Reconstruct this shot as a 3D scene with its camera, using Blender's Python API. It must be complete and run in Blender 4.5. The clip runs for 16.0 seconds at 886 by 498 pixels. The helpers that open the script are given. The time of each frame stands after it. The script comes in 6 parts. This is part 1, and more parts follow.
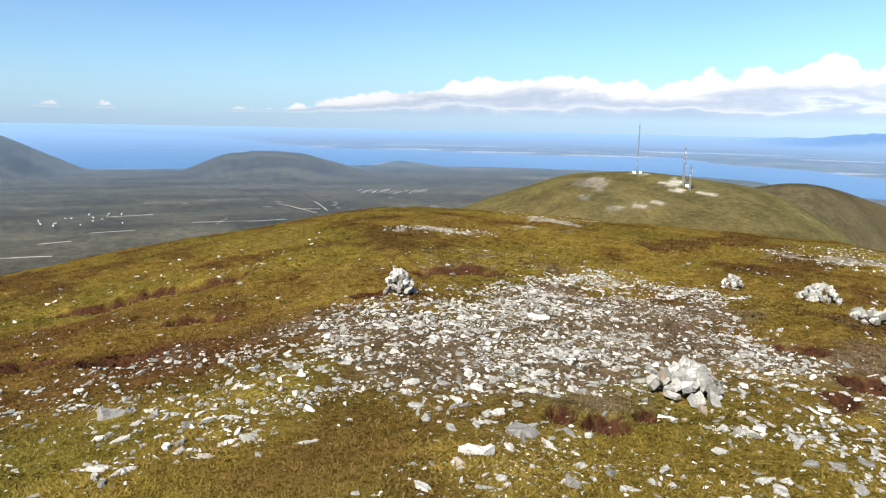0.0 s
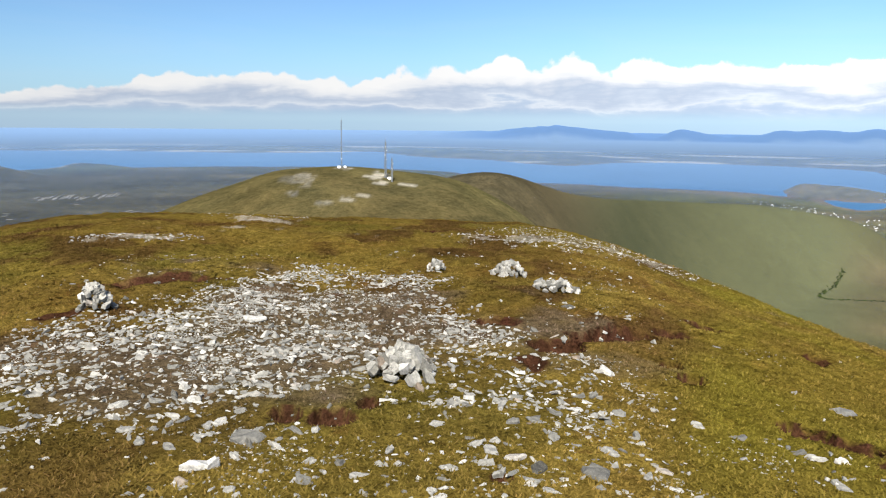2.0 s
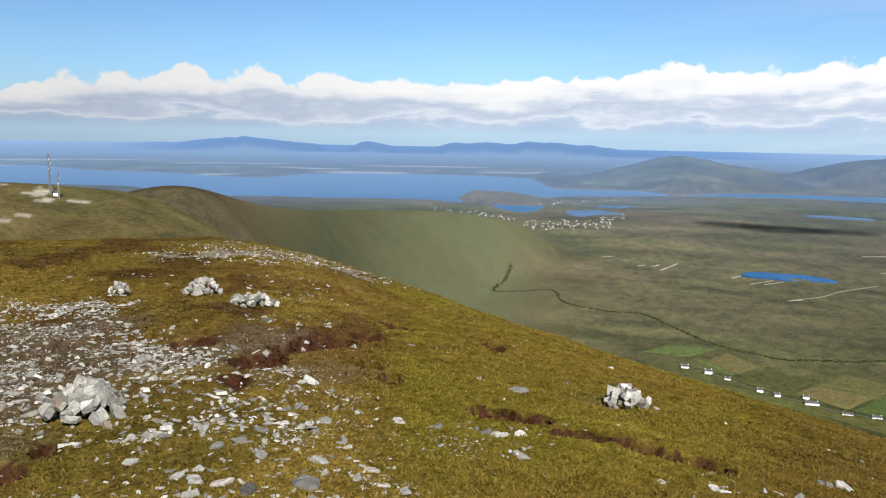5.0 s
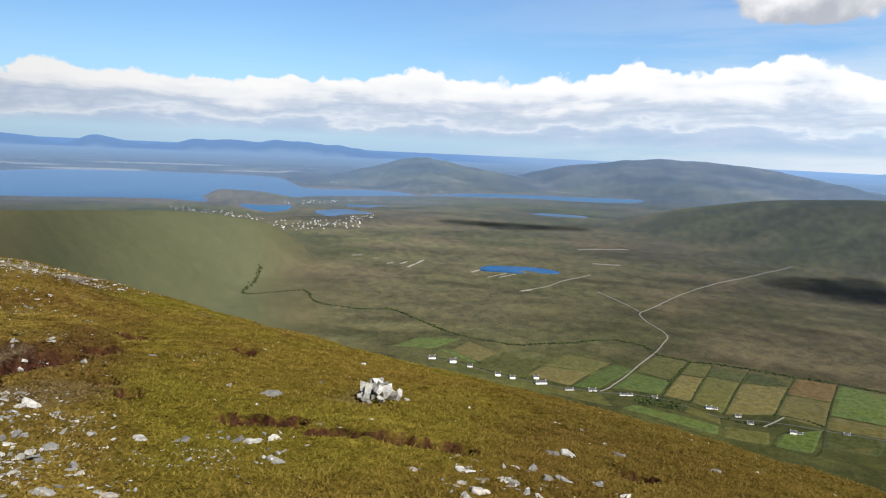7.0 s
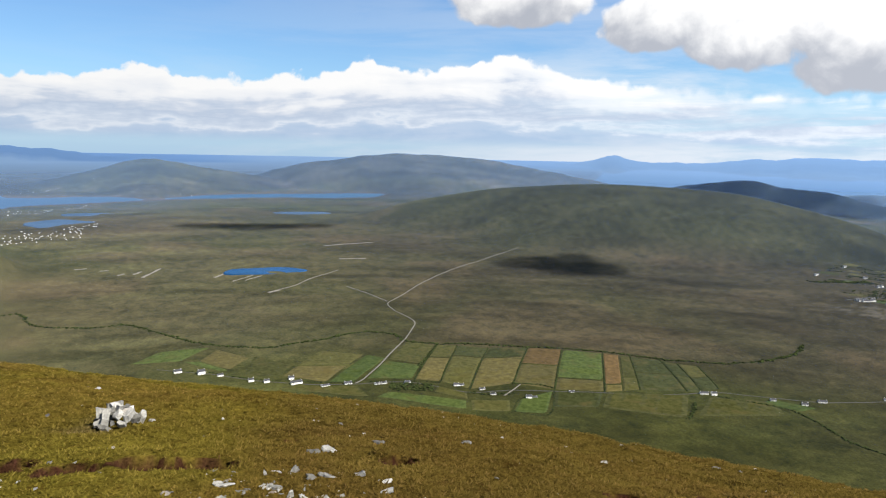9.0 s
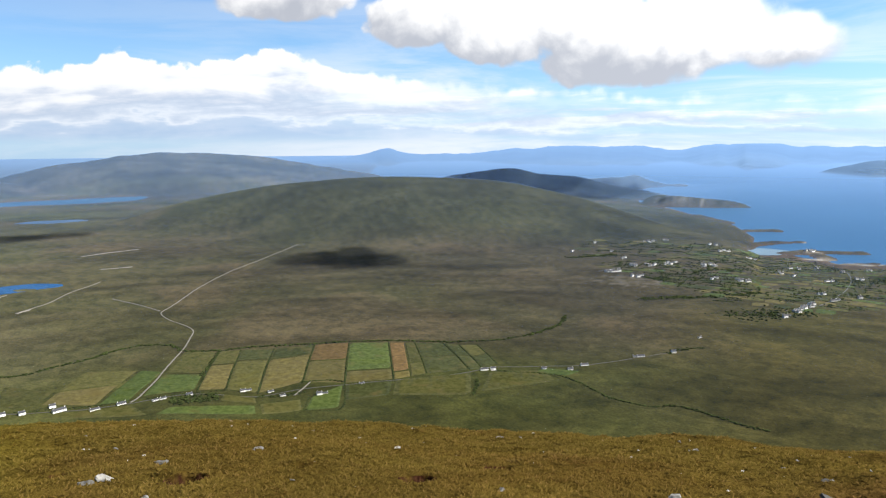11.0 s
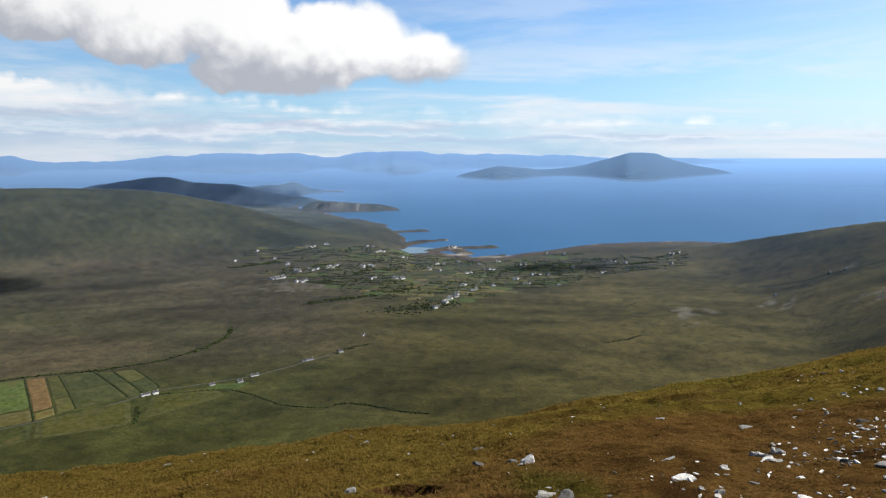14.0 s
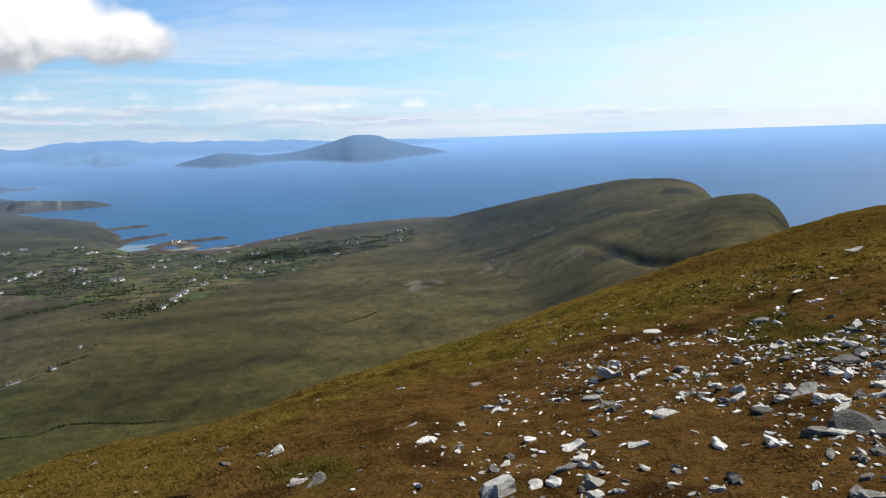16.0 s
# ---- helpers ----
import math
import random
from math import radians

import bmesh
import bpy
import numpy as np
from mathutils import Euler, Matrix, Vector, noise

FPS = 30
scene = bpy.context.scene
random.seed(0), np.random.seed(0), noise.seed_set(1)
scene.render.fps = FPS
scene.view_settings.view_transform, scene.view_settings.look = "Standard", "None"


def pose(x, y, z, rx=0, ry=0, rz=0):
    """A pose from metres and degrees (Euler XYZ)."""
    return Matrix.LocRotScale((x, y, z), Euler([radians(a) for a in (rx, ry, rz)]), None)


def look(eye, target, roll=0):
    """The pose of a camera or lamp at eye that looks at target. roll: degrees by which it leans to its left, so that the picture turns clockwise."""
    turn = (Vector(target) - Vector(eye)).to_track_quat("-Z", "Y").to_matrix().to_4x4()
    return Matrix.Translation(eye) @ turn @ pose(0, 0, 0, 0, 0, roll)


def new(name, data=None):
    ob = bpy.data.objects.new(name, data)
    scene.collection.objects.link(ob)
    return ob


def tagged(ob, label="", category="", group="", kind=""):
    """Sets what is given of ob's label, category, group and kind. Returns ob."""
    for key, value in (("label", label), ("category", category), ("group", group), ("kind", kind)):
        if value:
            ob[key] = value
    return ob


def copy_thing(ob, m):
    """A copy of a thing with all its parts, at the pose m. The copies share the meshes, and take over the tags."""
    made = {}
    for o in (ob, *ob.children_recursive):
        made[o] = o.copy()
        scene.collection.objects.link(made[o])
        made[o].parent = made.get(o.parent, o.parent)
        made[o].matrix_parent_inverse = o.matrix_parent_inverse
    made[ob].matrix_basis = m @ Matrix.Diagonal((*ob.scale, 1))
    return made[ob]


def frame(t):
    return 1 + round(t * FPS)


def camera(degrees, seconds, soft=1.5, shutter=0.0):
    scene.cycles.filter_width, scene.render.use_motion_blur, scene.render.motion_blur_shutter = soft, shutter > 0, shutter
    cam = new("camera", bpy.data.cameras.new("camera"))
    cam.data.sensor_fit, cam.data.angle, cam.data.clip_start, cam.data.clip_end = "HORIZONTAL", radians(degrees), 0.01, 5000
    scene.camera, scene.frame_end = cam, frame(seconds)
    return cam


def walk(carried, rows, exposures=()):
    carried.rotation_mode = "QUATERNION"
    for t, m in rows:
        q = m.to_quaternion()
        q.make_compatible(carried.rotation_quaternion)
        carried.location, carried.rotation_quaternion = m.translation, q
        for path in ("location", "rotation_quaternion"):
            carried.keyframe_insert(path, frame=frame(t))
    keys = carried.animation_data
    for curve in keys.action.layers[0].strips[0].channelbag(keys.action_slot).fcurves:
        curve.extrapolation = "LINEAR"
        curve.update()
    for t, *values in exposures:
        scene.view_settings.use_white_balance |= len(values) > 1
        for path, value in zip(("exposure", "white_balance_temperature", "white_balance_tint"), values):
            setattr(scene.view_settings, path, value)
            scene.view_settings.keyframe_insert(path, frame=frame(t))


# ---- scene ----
# The camera hovers over a summit and turns on the spot; sea level is z = 0, north is +y.
EYE = 466.0
HOVER = 3.5
TURNS = [  # seconds, bearing, tilt, roll
    (0, 29.74, -9.88, 1.15), (0.5, 36.62, -9.43, 0.64), (1, 43.08, -9.49, 0.66),
    (1.5, 48.44, -9.52, -0.19), (2, 52.46, -9.83, 0.59), (2.5, 54.69, -9.69, 0.57),
    (3, 59.95, -9.15, 1.54), (3.5, 64.56, -8.50, 1.40), (4, 69.69, -8.29, 2.40),
    (4.2, 71.23, -8.45, 2.13), (6.3, 87.71, -8.46, 2.10), (6.5, 90.31, -8.49, 2.66),
    (7, 95.99, -8.06, 2.60), (7.5, 101.94, -8.31, 2.04), (8, 106.54, -8.42, 1.65),
    (8.5, 111.29, -7.56, 1.60), (8.7, 113.15, -7.56, 1.49), (10.8, 131.89, -8.10, -0.74),
    (11, 133.30, -7.99, -0.44), (11.5, 138.11, -7.22, -0.81), (12, 141.80, -6.31, 0.04),
    (12.5, 145.85, -6.02, -0.19), (13, 150.94, -5.39, -0.35), (13.5, 155.88, -5.46, -1.38),
    (14, 159.64, -7.60, -0.36), (14.5, 164.97, -8.57, -1.81), (15, 170.40, -8.34, -1.38),
    (15.2, 172.34, -8.39, -1.99), (15.5, 175.31, -8.50, -1.38), (16, 180.69, -9.27, -2.01)]


def toward(bearing, tilt, d=100.0):
    b, e = radians(bearing), radians(tilt)
    return Vector((math.sin(b) * math.cos(e) * d, math.cos(b) * math.cos(e) * d, EYE + math.sin(e) * d))


cam = camera(62.72, 16.0, soft=1.25)
walk(cam, [(t, look((0, 0, EYE), toward(b, e), roll)) for t, b, e, roll in TURNS],
     exposures=[(t, e + 0.415) for t, e in ((0.0, 1.42), (2.5, 1.06), (4.2, 0.90), (7.0, 0.80), (8.7, 0.74), (10.8, 0.90), (12.5, 0.74), (14.5, 0.55), (16.0, 0.55))])

# ---- world, sun ----
SUN_BEARING, SUN_HEIGHT = 236.0, 45.0


def link(nt, a, b):
    nt.links.new(a, b)


class Net:
    """Small wrapper to write node trees as expressions."""

    def __init__(self, tree):
        self.t = tree

    def node(self, kind):
        return self.t.nodes.new(kind)

    def put(self, socket, v):
        if isinstance(v, bpy.types.NodeSocket):
            self.t.links.new(v, socket)
        elif v is not None:
            socket.default_value = v

    def attr(self, name):
        n = self.node("ShaderNodeAttribute")
        n.attribute_name = name
        return n

    def math(self, op, a, b=None, c=None, clamp=False):
        n = self.node("ShaderNodeMath")
        n.operation, n.use_clamp = op, clamp
        for s, v in zip(n.inputs, (a, b, c)):
            self.put(s, v)
        return n.outputs[0]

    def mapr(self, v, a, b, c=0.0, d=1.0, smooth=True):
        n = self.node("ShaderNodeMapRange")
        n.interpolation_type = "SMOOTHSTEP" if smooth else "LINEAR"
        for s, x in zip(n.inputs[:5], (v, a, b, c, d)):
            self.put(s, x)
        return n.outputs[0]

    def noise(self, vec, scale, detail=4.0, rough=0.55, dist=0.0):
        n = self.node("ShaderNodeTexNoise")
        self.put(n.inputs["Vector"], vec)
        for k, v in (("Scale", scale), ("Detail", detail), ("Roughness", rough), ("Distortion", dist)):
            n.inputs[k].default_value = v
        return n.outputs[0]

    def mix(self, f, a, b, mode="MIX"):
        n = self.node("ShaderNodeMix")
        n.data_type, n.blend_type = "RGBA", mode
        self.put(n.inputs[0], f)
        self.put(n.inputs[6], a)
        self.put(n.inputs[7], b)
        return n.outputs[2]

    def ramp(self, v, stops):
        n = self.node("ShaderNodeValToRGB")
        e = n.color_ramp.elements
        while len(e) < len(stops):
            e.new(0.5)
        for el, (p, c) in zip(e, stops):
            el.position, el.color = p, c if len(c) == 4 else (*c, 1)
        self.put(n.inputs[0], v)
        return n.outputs[0]

    def xyz(self, v):
        n = self.node("ShaderNodeSeparateXYZ")
        self.put(n.inputs[0], v)
        return n.outputs

    def vec(self, x, y, z):
        n = self.node("ShaderNodeCombineXYZ")
        for s, v in zip(n.inputs, (x, y, z)):
            self.put(s, v)
        return n.outputs[0]

    def bump(self, h, strength, dist):
        n = self.node("ShaderNodeBump")
        n.inputs["Strength"].default_value, n.inputs["Distance"].default_value = strength, dist
        self.put(n.inputs["Height"], h)
        return n.outputs[0]


def grey(v):
    return (v, v, v, 1.0)


def build_world():
    world = bpy.data.worlds.new("sky")
    scene.world = world
    world.use_nodes = True
    n = Net(world.node_tree)
    out, back = world.node_tree.nodes["World Output"], world.node_tree.nodes["Background"]
    sky = n.node("ShaderNodeTexSky")
    sky.sky_type, sky.sun_disc = "NISHITA", False
    sky.sun_elevation, sky.sun_rotation = radians(SUN_HEIGHT), radians(SUN_BEARING)
    sky.altitude, sky.air_density, sky.dust_density, sky.ozone_density = 460, 1.0, 0.6, 2.0
    d = n.node("ShaderNodeTexCoord").outputs["Generated"]
    x, y, z = n.xyz(d)
    deg = 180 / math.pi
    az = n.math("MULTIPLY", n.math("ARCTAN2", x, y), deg)          # -180..180
    az = n.math("MODULO", n.math("ADD", az, 400.0), 360.0)         # bearing + 40
    el = n.math("MULTIPLY", n.math("ARCSINE", z), deg)
    # heap clouds standing along the horizon: height of their tops by bearing
    def profile(knots, lo, hi, full):
        f = n.mapr(az, lo + 40, hi + 40, 0.0, 1.0, False)
        return n.math("MULTIPLY", n.ramp(f, [((a - lo) / (hi - lo), grey(v / full)) for a, v in knots]), full)

    north = [(-10, 0.2), (0, 0.2), (1.5, 1.2), (3, 0.2), (5.4, 1.1), (7, 0.2), (18, 1.1), (20.3, 1.8), (22.4, 2.2), (27.6, 2.9), (32.3, 3.4), (37.1, 4.0), (41.5, 3.7), (45.4, 3.2), (48.9, 3.9), (52, 4.3),
             (55.5, 4.7), (56.9, 5.6), (59.7, 4.5), (62.1, 5.2), (64.9, 4.4), (67.5, 5.4), (70, 4.4), (75.2, 4.8), (80, 4.6), (84.1, 5.2), (89, 5.1), (93.9, 5.9), (97.4, 5.2), (102.6, 5.5), (107.2, 5.9), (110, 6.9)]
    south = [(110, 6.9), (114.2, 6.2), (118.5, 7.1), (121.3, 7.7), (123.8, 6.7), (127.2, 5.7), (133, 5.2), (142, 4.6), (153, 3.9), (165, 3.2), (180, 2.4), (195, 1.6), (215, 0.6), (230, 0.3)]
    top = n.mix(n.mapr(az, 149.99, 150.01), profile(north, -10, 110, 8.0), profile(south, 110, 230, 8.0))
    flat = n.vec(az, el, 0.0)

    def billows(vec, period, smoothness=0.35):
        v = n.node("ShaderNodeTexVoronoi")
        v.feature = "SMOOTH_F1"
        v.inputs["Scale"].default_value, v.inputs["Smoothness"].default_value = 1.0 / period, smoothness
        n.put(v.inputs["Vector"], vec)
        return n.math("SUBTRACT", 0.42, v.outputs["Distance"])

    ragged = n.math("SUBTRACT", n.noise(flat, 0.55, 7.0, 0.58, 0.2), 0.5)
    lobes = n.math("ADD", n.math("MULTIPLY", billows(flat, 2.4), 1.0), n.math("MULTIPLY", billows(flat, 0.95), 0.55))
    lobes = n.math("ADD", lobes, n.math("MULTIPLY", ragged, 1.5))
    edge = n.math("ADD", n.math("SUBTRACT", top, el), lobes)
    soft = n.mapr(az, 40 + 118, 40 + 150, 0.30, 1.3)
    bank = n.mapr(edge, 0.0, soft)
    streaks = n.noise(n.vec(n.math("MULTIPLY", az, 0.07), n.math("MULTIPLY", el, 0.85), 5.1), 1.0, 6.0, 0.6, 0.3)
    broken = n.math("MULTIPLY", n.mapr(az, 40 + 116, 40 + 150, 0.0, 1.0), n.mapr(streaks, 0.42, 0.60, 0.85, 0.0))
    bank = n.math("MULTIPLY", n.math("MULTIPLY", bank, n.math("SUBTRACT", 1.0, broken)), n.mapr(el, 0.1, 1.2, 0.10, 1.0))
    # white heads over blue-grey bases, with a second low tier
    lay = n.math("SUBTRACT", n.noise(n.vec(n.math("MULTIPLY", az, 0.13), n.math("MULTIPLY", el, 0.62), 3.3), 1.0, 6.0, 0.58, 0.3), 0.5)
    rise = n.math("DIVIDE", n.math("SUBTRACT", el, 0.4), n.math("MAXIMUM", n.math("SUBTRACT", top, 0.4), 0.6))
    rise = n.math("ADD", rise, n.math("ADD", n.math("MULTIPLY", lay, 0.95), n.math("MULTIPLY", lobes, 0.10)))
    bank_col = n.ramp(rise, [(0.0, (0.48, 0.63, 0.84)), (0.16, (0.58, 0.70, 0.88)), (0.24, (0.82, 0.89, 0.99)), (0.31, (0.68, 0.77, 0.91)), (0.40, (0.58, 0.68, 0.84)), (0.50, (0.72, 0.79, 0.91)), (0.60, (0.94, 0.97, 1.02)), (0.80, (1.08, 1.08, 1.08))])
    # the large nearer cloud, and a smaller one beside it
    near = None
    for cb, ce, wide, high in ((131.5, 9.6, 4.2, 2.4), (137.5, 9.2, 5.5, 3.2), (143.8, 9.8, 5.0, 4.2), (152.3, 8.2, 6.5, 3.4), (157.8, 7.0, 4.6, 2.3), (147.5, 6.9, 7.5, 2.9), (121.5, 12.2, 6.5, 3.0)):
        u, v = n.math("DIVIDE", n.math("SUBTRACT", az, 40 + cb), wide), n.math("DIVIDE", n.math("SUBTRACT", el, ce), high)
        q = n.math("SUBTRACT", 1.0, n.math("ADD", n.math("MULTIPLY", u, u), n.math("MULTIPLY", v, v)))
        near = q if near is None else n.math("SMOOTH_MAX", near, q, 0.25)
    puff = n.noise(flat, 0.30, 8.0, 0.56, 0.2)
    heads = n.math("ADD", n.math("MULTIPLY", billows(flat, 3.2), 0.45), n.math("MULTIPLY", billows(flat, 1.3), 0.25))
    body = n.math("ADD", n.math("ADD", near, heads), n.math("MULTIPLY", n.math("SUBTRACT", puff, 0.5), 1.0))
    near = n.mapr(body, -0.02, n.mapr(az, 40 + 146, 40 + 163, 0.22, 0.75))
    foot = profile([(110, 9.3), (124, 9.2), (131, 7.2), (140, 5.6), (150, 4.2), (160, 4.4), (170, 6.0)], 110, 170, 12.0)
    lit = n.math("ADD", n.math("DIVIDE", n.math("SUBTRACT", el, foot), 4.2), n.math("ADD", n.math("MULTIPLY", n.math("SUBTRACT", puff, 0.5), 1.6), n.math("MULTIPLY", heads, 0.9)))
    near_col = n.mix(n.mapr(lit, 0.05, 0.88), (0.50, 0.53, 0.60, 1), (1.08, 1.08, 1.08, 1))
    # thin streaks and pale haze toward the sun
    thin = n.noise(n.vec(n.math("MULTIPLY", az, 0.05), n.math("MULTIPLY", el, 0.35), 1.7), 1.0, 6.0, 0.6, 0.4)
    thin = n.math("MULTIPLY", n.mapr(thin, 0.40, 0.66), n.math("MULTIPLY", n.mapr(az, 40 + 85, 40 + 135, 0.08, 0.9), n.mapr(el, 3.0, 9.0, 1.0, 0.35)))
    base = n.mix(1.0, sky.outputs[0], (0.098, 0.128, 0.158, 1), "MULTIPLY")
    low = n.mapr(el, -1.0, 7.0, 0.55, 0.0)
    base = n.mix(low, base, (0.45, 0.71, 1.08, 1))
    glare = n.math("MULTIPLY", n.mapr(az, 40 + 165, 40 + 225), n.mapr(el, -2.0, 26.0, 0.75, 0.25))
    base = n.mix(glare, base, (0.95, 1.0, 1.05, 1))
    c = n.mix(thin, base, (0.85, 0.90, 0.97, 1))
    c = n.mix(bank, c, bank_col)
    c = n.mix(near, c, near_col)
    # the sky grows brighter toward the sun's side
    side = n.ramp(n.math("DIVIDE", az, 360.0), [((a + 40) / 360, grey(v / 2)) for a, v in ((-40, 0.86), (20, 0.88), (50, 1.0), (80, 1.28), (110, 1.36), (165, 1.66), (216, 1.75), (270, 1.5), (318, 1.0))])
    c = n.mix(1.0, c, n.mix(1.0, side, (2, 2, 2, 1), "MULTIPLY"), "MULTIPLY")
    link(world.node_tree, c, back.inputs[0])
    back.inputs[1].default_value = 0.30


build_world()
sun = new("sun", bpy.data.lights.new("sun", "SUN"))
sun.data.energy, sun.data.angle, sun.data.color = 5.0, radians(0.6), (1.0, 0.93, 0.82)
sun.matrix_world = look(toward(SUN_BEARING, SUN_HEIGHT, 900.0), (0, 0, EYE))


# ---- materials ----
def material(name):
    m = bpy.data.materials.new(name)
    m.use_nodes = True
    n = Net(m.node_tree)
    return m, n, m.node_tree.nodes["Principled BSDF"]


def ground_material():
    m, n, b = material("heath_and_bog")
    cover = n.attr("cover").outputs["Color"]
    near = n.attr("near").outputs["Fac"]
    pos = n.node("ShaderNodeTexCoord").outputs["Object"]
    fine, mid, wide = n.noise(pos, 17.0, 5.0, 0.68), n.noise(pos, 0.9, 5.0, 0.6), n.noise(pos, 0.035, 8.0, 0.68, 0.4)
    tus = n.noise(pos, 3.0, 6.0, 0.70, 0.5)
    drift = n.noise(pos, 0.0045, 6.0, 0.6, 0.5)
    # hollows that the bump sinks also get shade put into their colour
    a = n.mix(1.0, cover, n.ramp(fine, [(0.30, (0.50, 0.48, 0.46)), (0.70, (1.55, 1.52, 1.46))]), "MULTIPLY")
    a = n.mix(1.0, a, n.ramp(tus, [(0.30, (0.50, 0.47, 0.47)), (0.50, (1.06, 1.06, 1.06)), (0.70, (1.50, 1.46, 1.40))]), "MULTIPLY")
    # straw and rusty moss in small clumps
    hue = n.noise(pos, 1.15, 7.0, 0.70, 0.5)
    a = n.mix(n.mapr(hue, 0.56, 0.70, 0.0, 0.55), a, n.mix(1.0, a, (1.55, 1.35, 1.75, 1), "MULTIPLY"))
    a = n.mix(n.mapr(hue, 0.44, 0.32, 0.0, 0.6), a, n.mix(1.0, a, (0.78, 0.56, 0.70, 1), "MULTIPLY"))
    a = n.mix(1.0, a, n.ramp(mid, [(0.3, (0.78, 0.76, 0.70)), (0.7, (1.22, 1.22, 1.16))]), "MULTIPLY")
    f = n.mix(1.0, cover, n.ramp(wide, [(0.32, (0.60, 0.64, 0.68)), (0.68, (1.38, 1.34, 1.26))]), "MULTIPLY")
    tiny = n.noise(pos, 0.22, 6.0, 0.7)
    f = n.mix(1.0, f, n.ramp(tiny, [(0.3, grey(0.66)), (0.7, grey(1.34))]), "MULTIPLY")
    grit = n.noise(pos, 0.8, 5.0, 0.7)
    f = n.mix(1.0, f, n.ramp(grit, [(0.3, grey(0.72)), (0.7, grey(1.28))]), "MULTIPLY")
    clump = n.noise(pos, 0.075, 7.0, 0.75, 0.8)
    f = n.mix(n.mapr(clump, 0.56, 0.66, 0.0, 0.26), f, n.mix(1.0, f, (0.40, 0.44, 0.42, 1), "MULTIPLY"))
    f = n.mix(1.0, f, n.ramp(drift, [(0.3, (0.86, 0.89, 0.88)), (0.7, (1.13, 1.10, 1.06))]), "MULTIPLY")
    link(n.t, n.mix(near, f, a), b.inputs["Base Color"])
    b.inputs["Roughness"].default_value = 0.95
    b.inputs["Specular IOR Level"].default_value = 0.0
    link(n.t, n.bump(n.math("ADD", n.math("MULTIPLY", fine, 0.45), n.math("ADD", n.math("MULTIPLY", tus, 1.3), mid)), 0.8, 0.12), b.inputs["Normal"])
    return m


def plain(name, colour, rough=0.85, scale=2.0, spread=0.3, bump=0.0, metal=0.0):
    m, n, b = material(name)
    pos = n.node("ShaderNodeTexCoord").outputs["Object"]
    v = n.noise(pos, scale, 6.0, 0.6)
    lo, hi = [tuple(min(1.0, c * k * (1.0 if c > 0.6 else 0.82)) for c in colour) for k in (1 - spread, 1 + spread)]
    link(n.t, n.ramp(v, [(0.3, lo), (0.7, hi)]), b.inputs["Base Color"])
    b.inputs["Roughness"].default_value, b.inputs["Metallic"].default_value = rough, metal
    if bump:
        link(n.t, n.bump(v, 0.5, bump), b.inputs["Normal"])
    return m


def water_material():
    m, n, b = material("sea_water")
    pos = n.node("ShaderNodeTexCoord").outputs["Object"]
    w = n.noise(pos, 0.05, 5.0, 0.6)
    drift = n.noise(pos, 0.0016, 4.0, 0.55)
    link(n.t, n.ramp(drift, [(0.3, (0.008, 0.052, 0.120)), (0.7, (0.016, 0.074, 0.155))]), b.inputs["Base Color"])
    b.inputs["Roughness"].default_value = 0.34
    b.inputs["IOR"].default_value = 1.33
    link(n.t, n.bump(w, 0.35, 2.0), b.inputs["Normal"])
    return m


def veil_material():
    """A tinted see-through sheet that stands in for haze, lit by sun and sky."""
    m = bpy.data.materials.new("haze_sheet_tint")
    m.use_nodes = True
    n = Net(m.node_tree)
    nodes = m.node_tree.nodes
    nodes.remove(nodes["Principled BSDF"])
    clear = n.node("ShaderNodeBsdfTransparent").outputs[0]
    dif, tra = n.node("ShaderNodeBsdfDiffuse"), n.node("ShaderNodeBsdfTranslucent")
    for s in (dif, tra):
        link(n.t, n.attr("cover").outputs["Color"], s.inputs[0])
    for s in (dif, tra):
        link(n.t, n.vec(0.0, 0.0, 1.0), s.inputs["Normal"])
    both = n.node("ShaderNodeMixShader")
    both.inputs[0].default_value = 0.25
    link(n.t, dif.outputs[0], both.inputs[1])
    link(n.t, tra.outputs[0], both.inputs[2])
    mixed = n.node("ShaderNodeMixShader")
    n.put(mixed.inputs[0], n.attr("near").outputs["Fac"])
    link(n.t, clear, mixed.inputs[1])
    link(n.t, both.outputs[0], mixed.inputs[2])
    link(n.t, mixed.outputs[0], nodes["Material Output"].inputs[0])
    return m


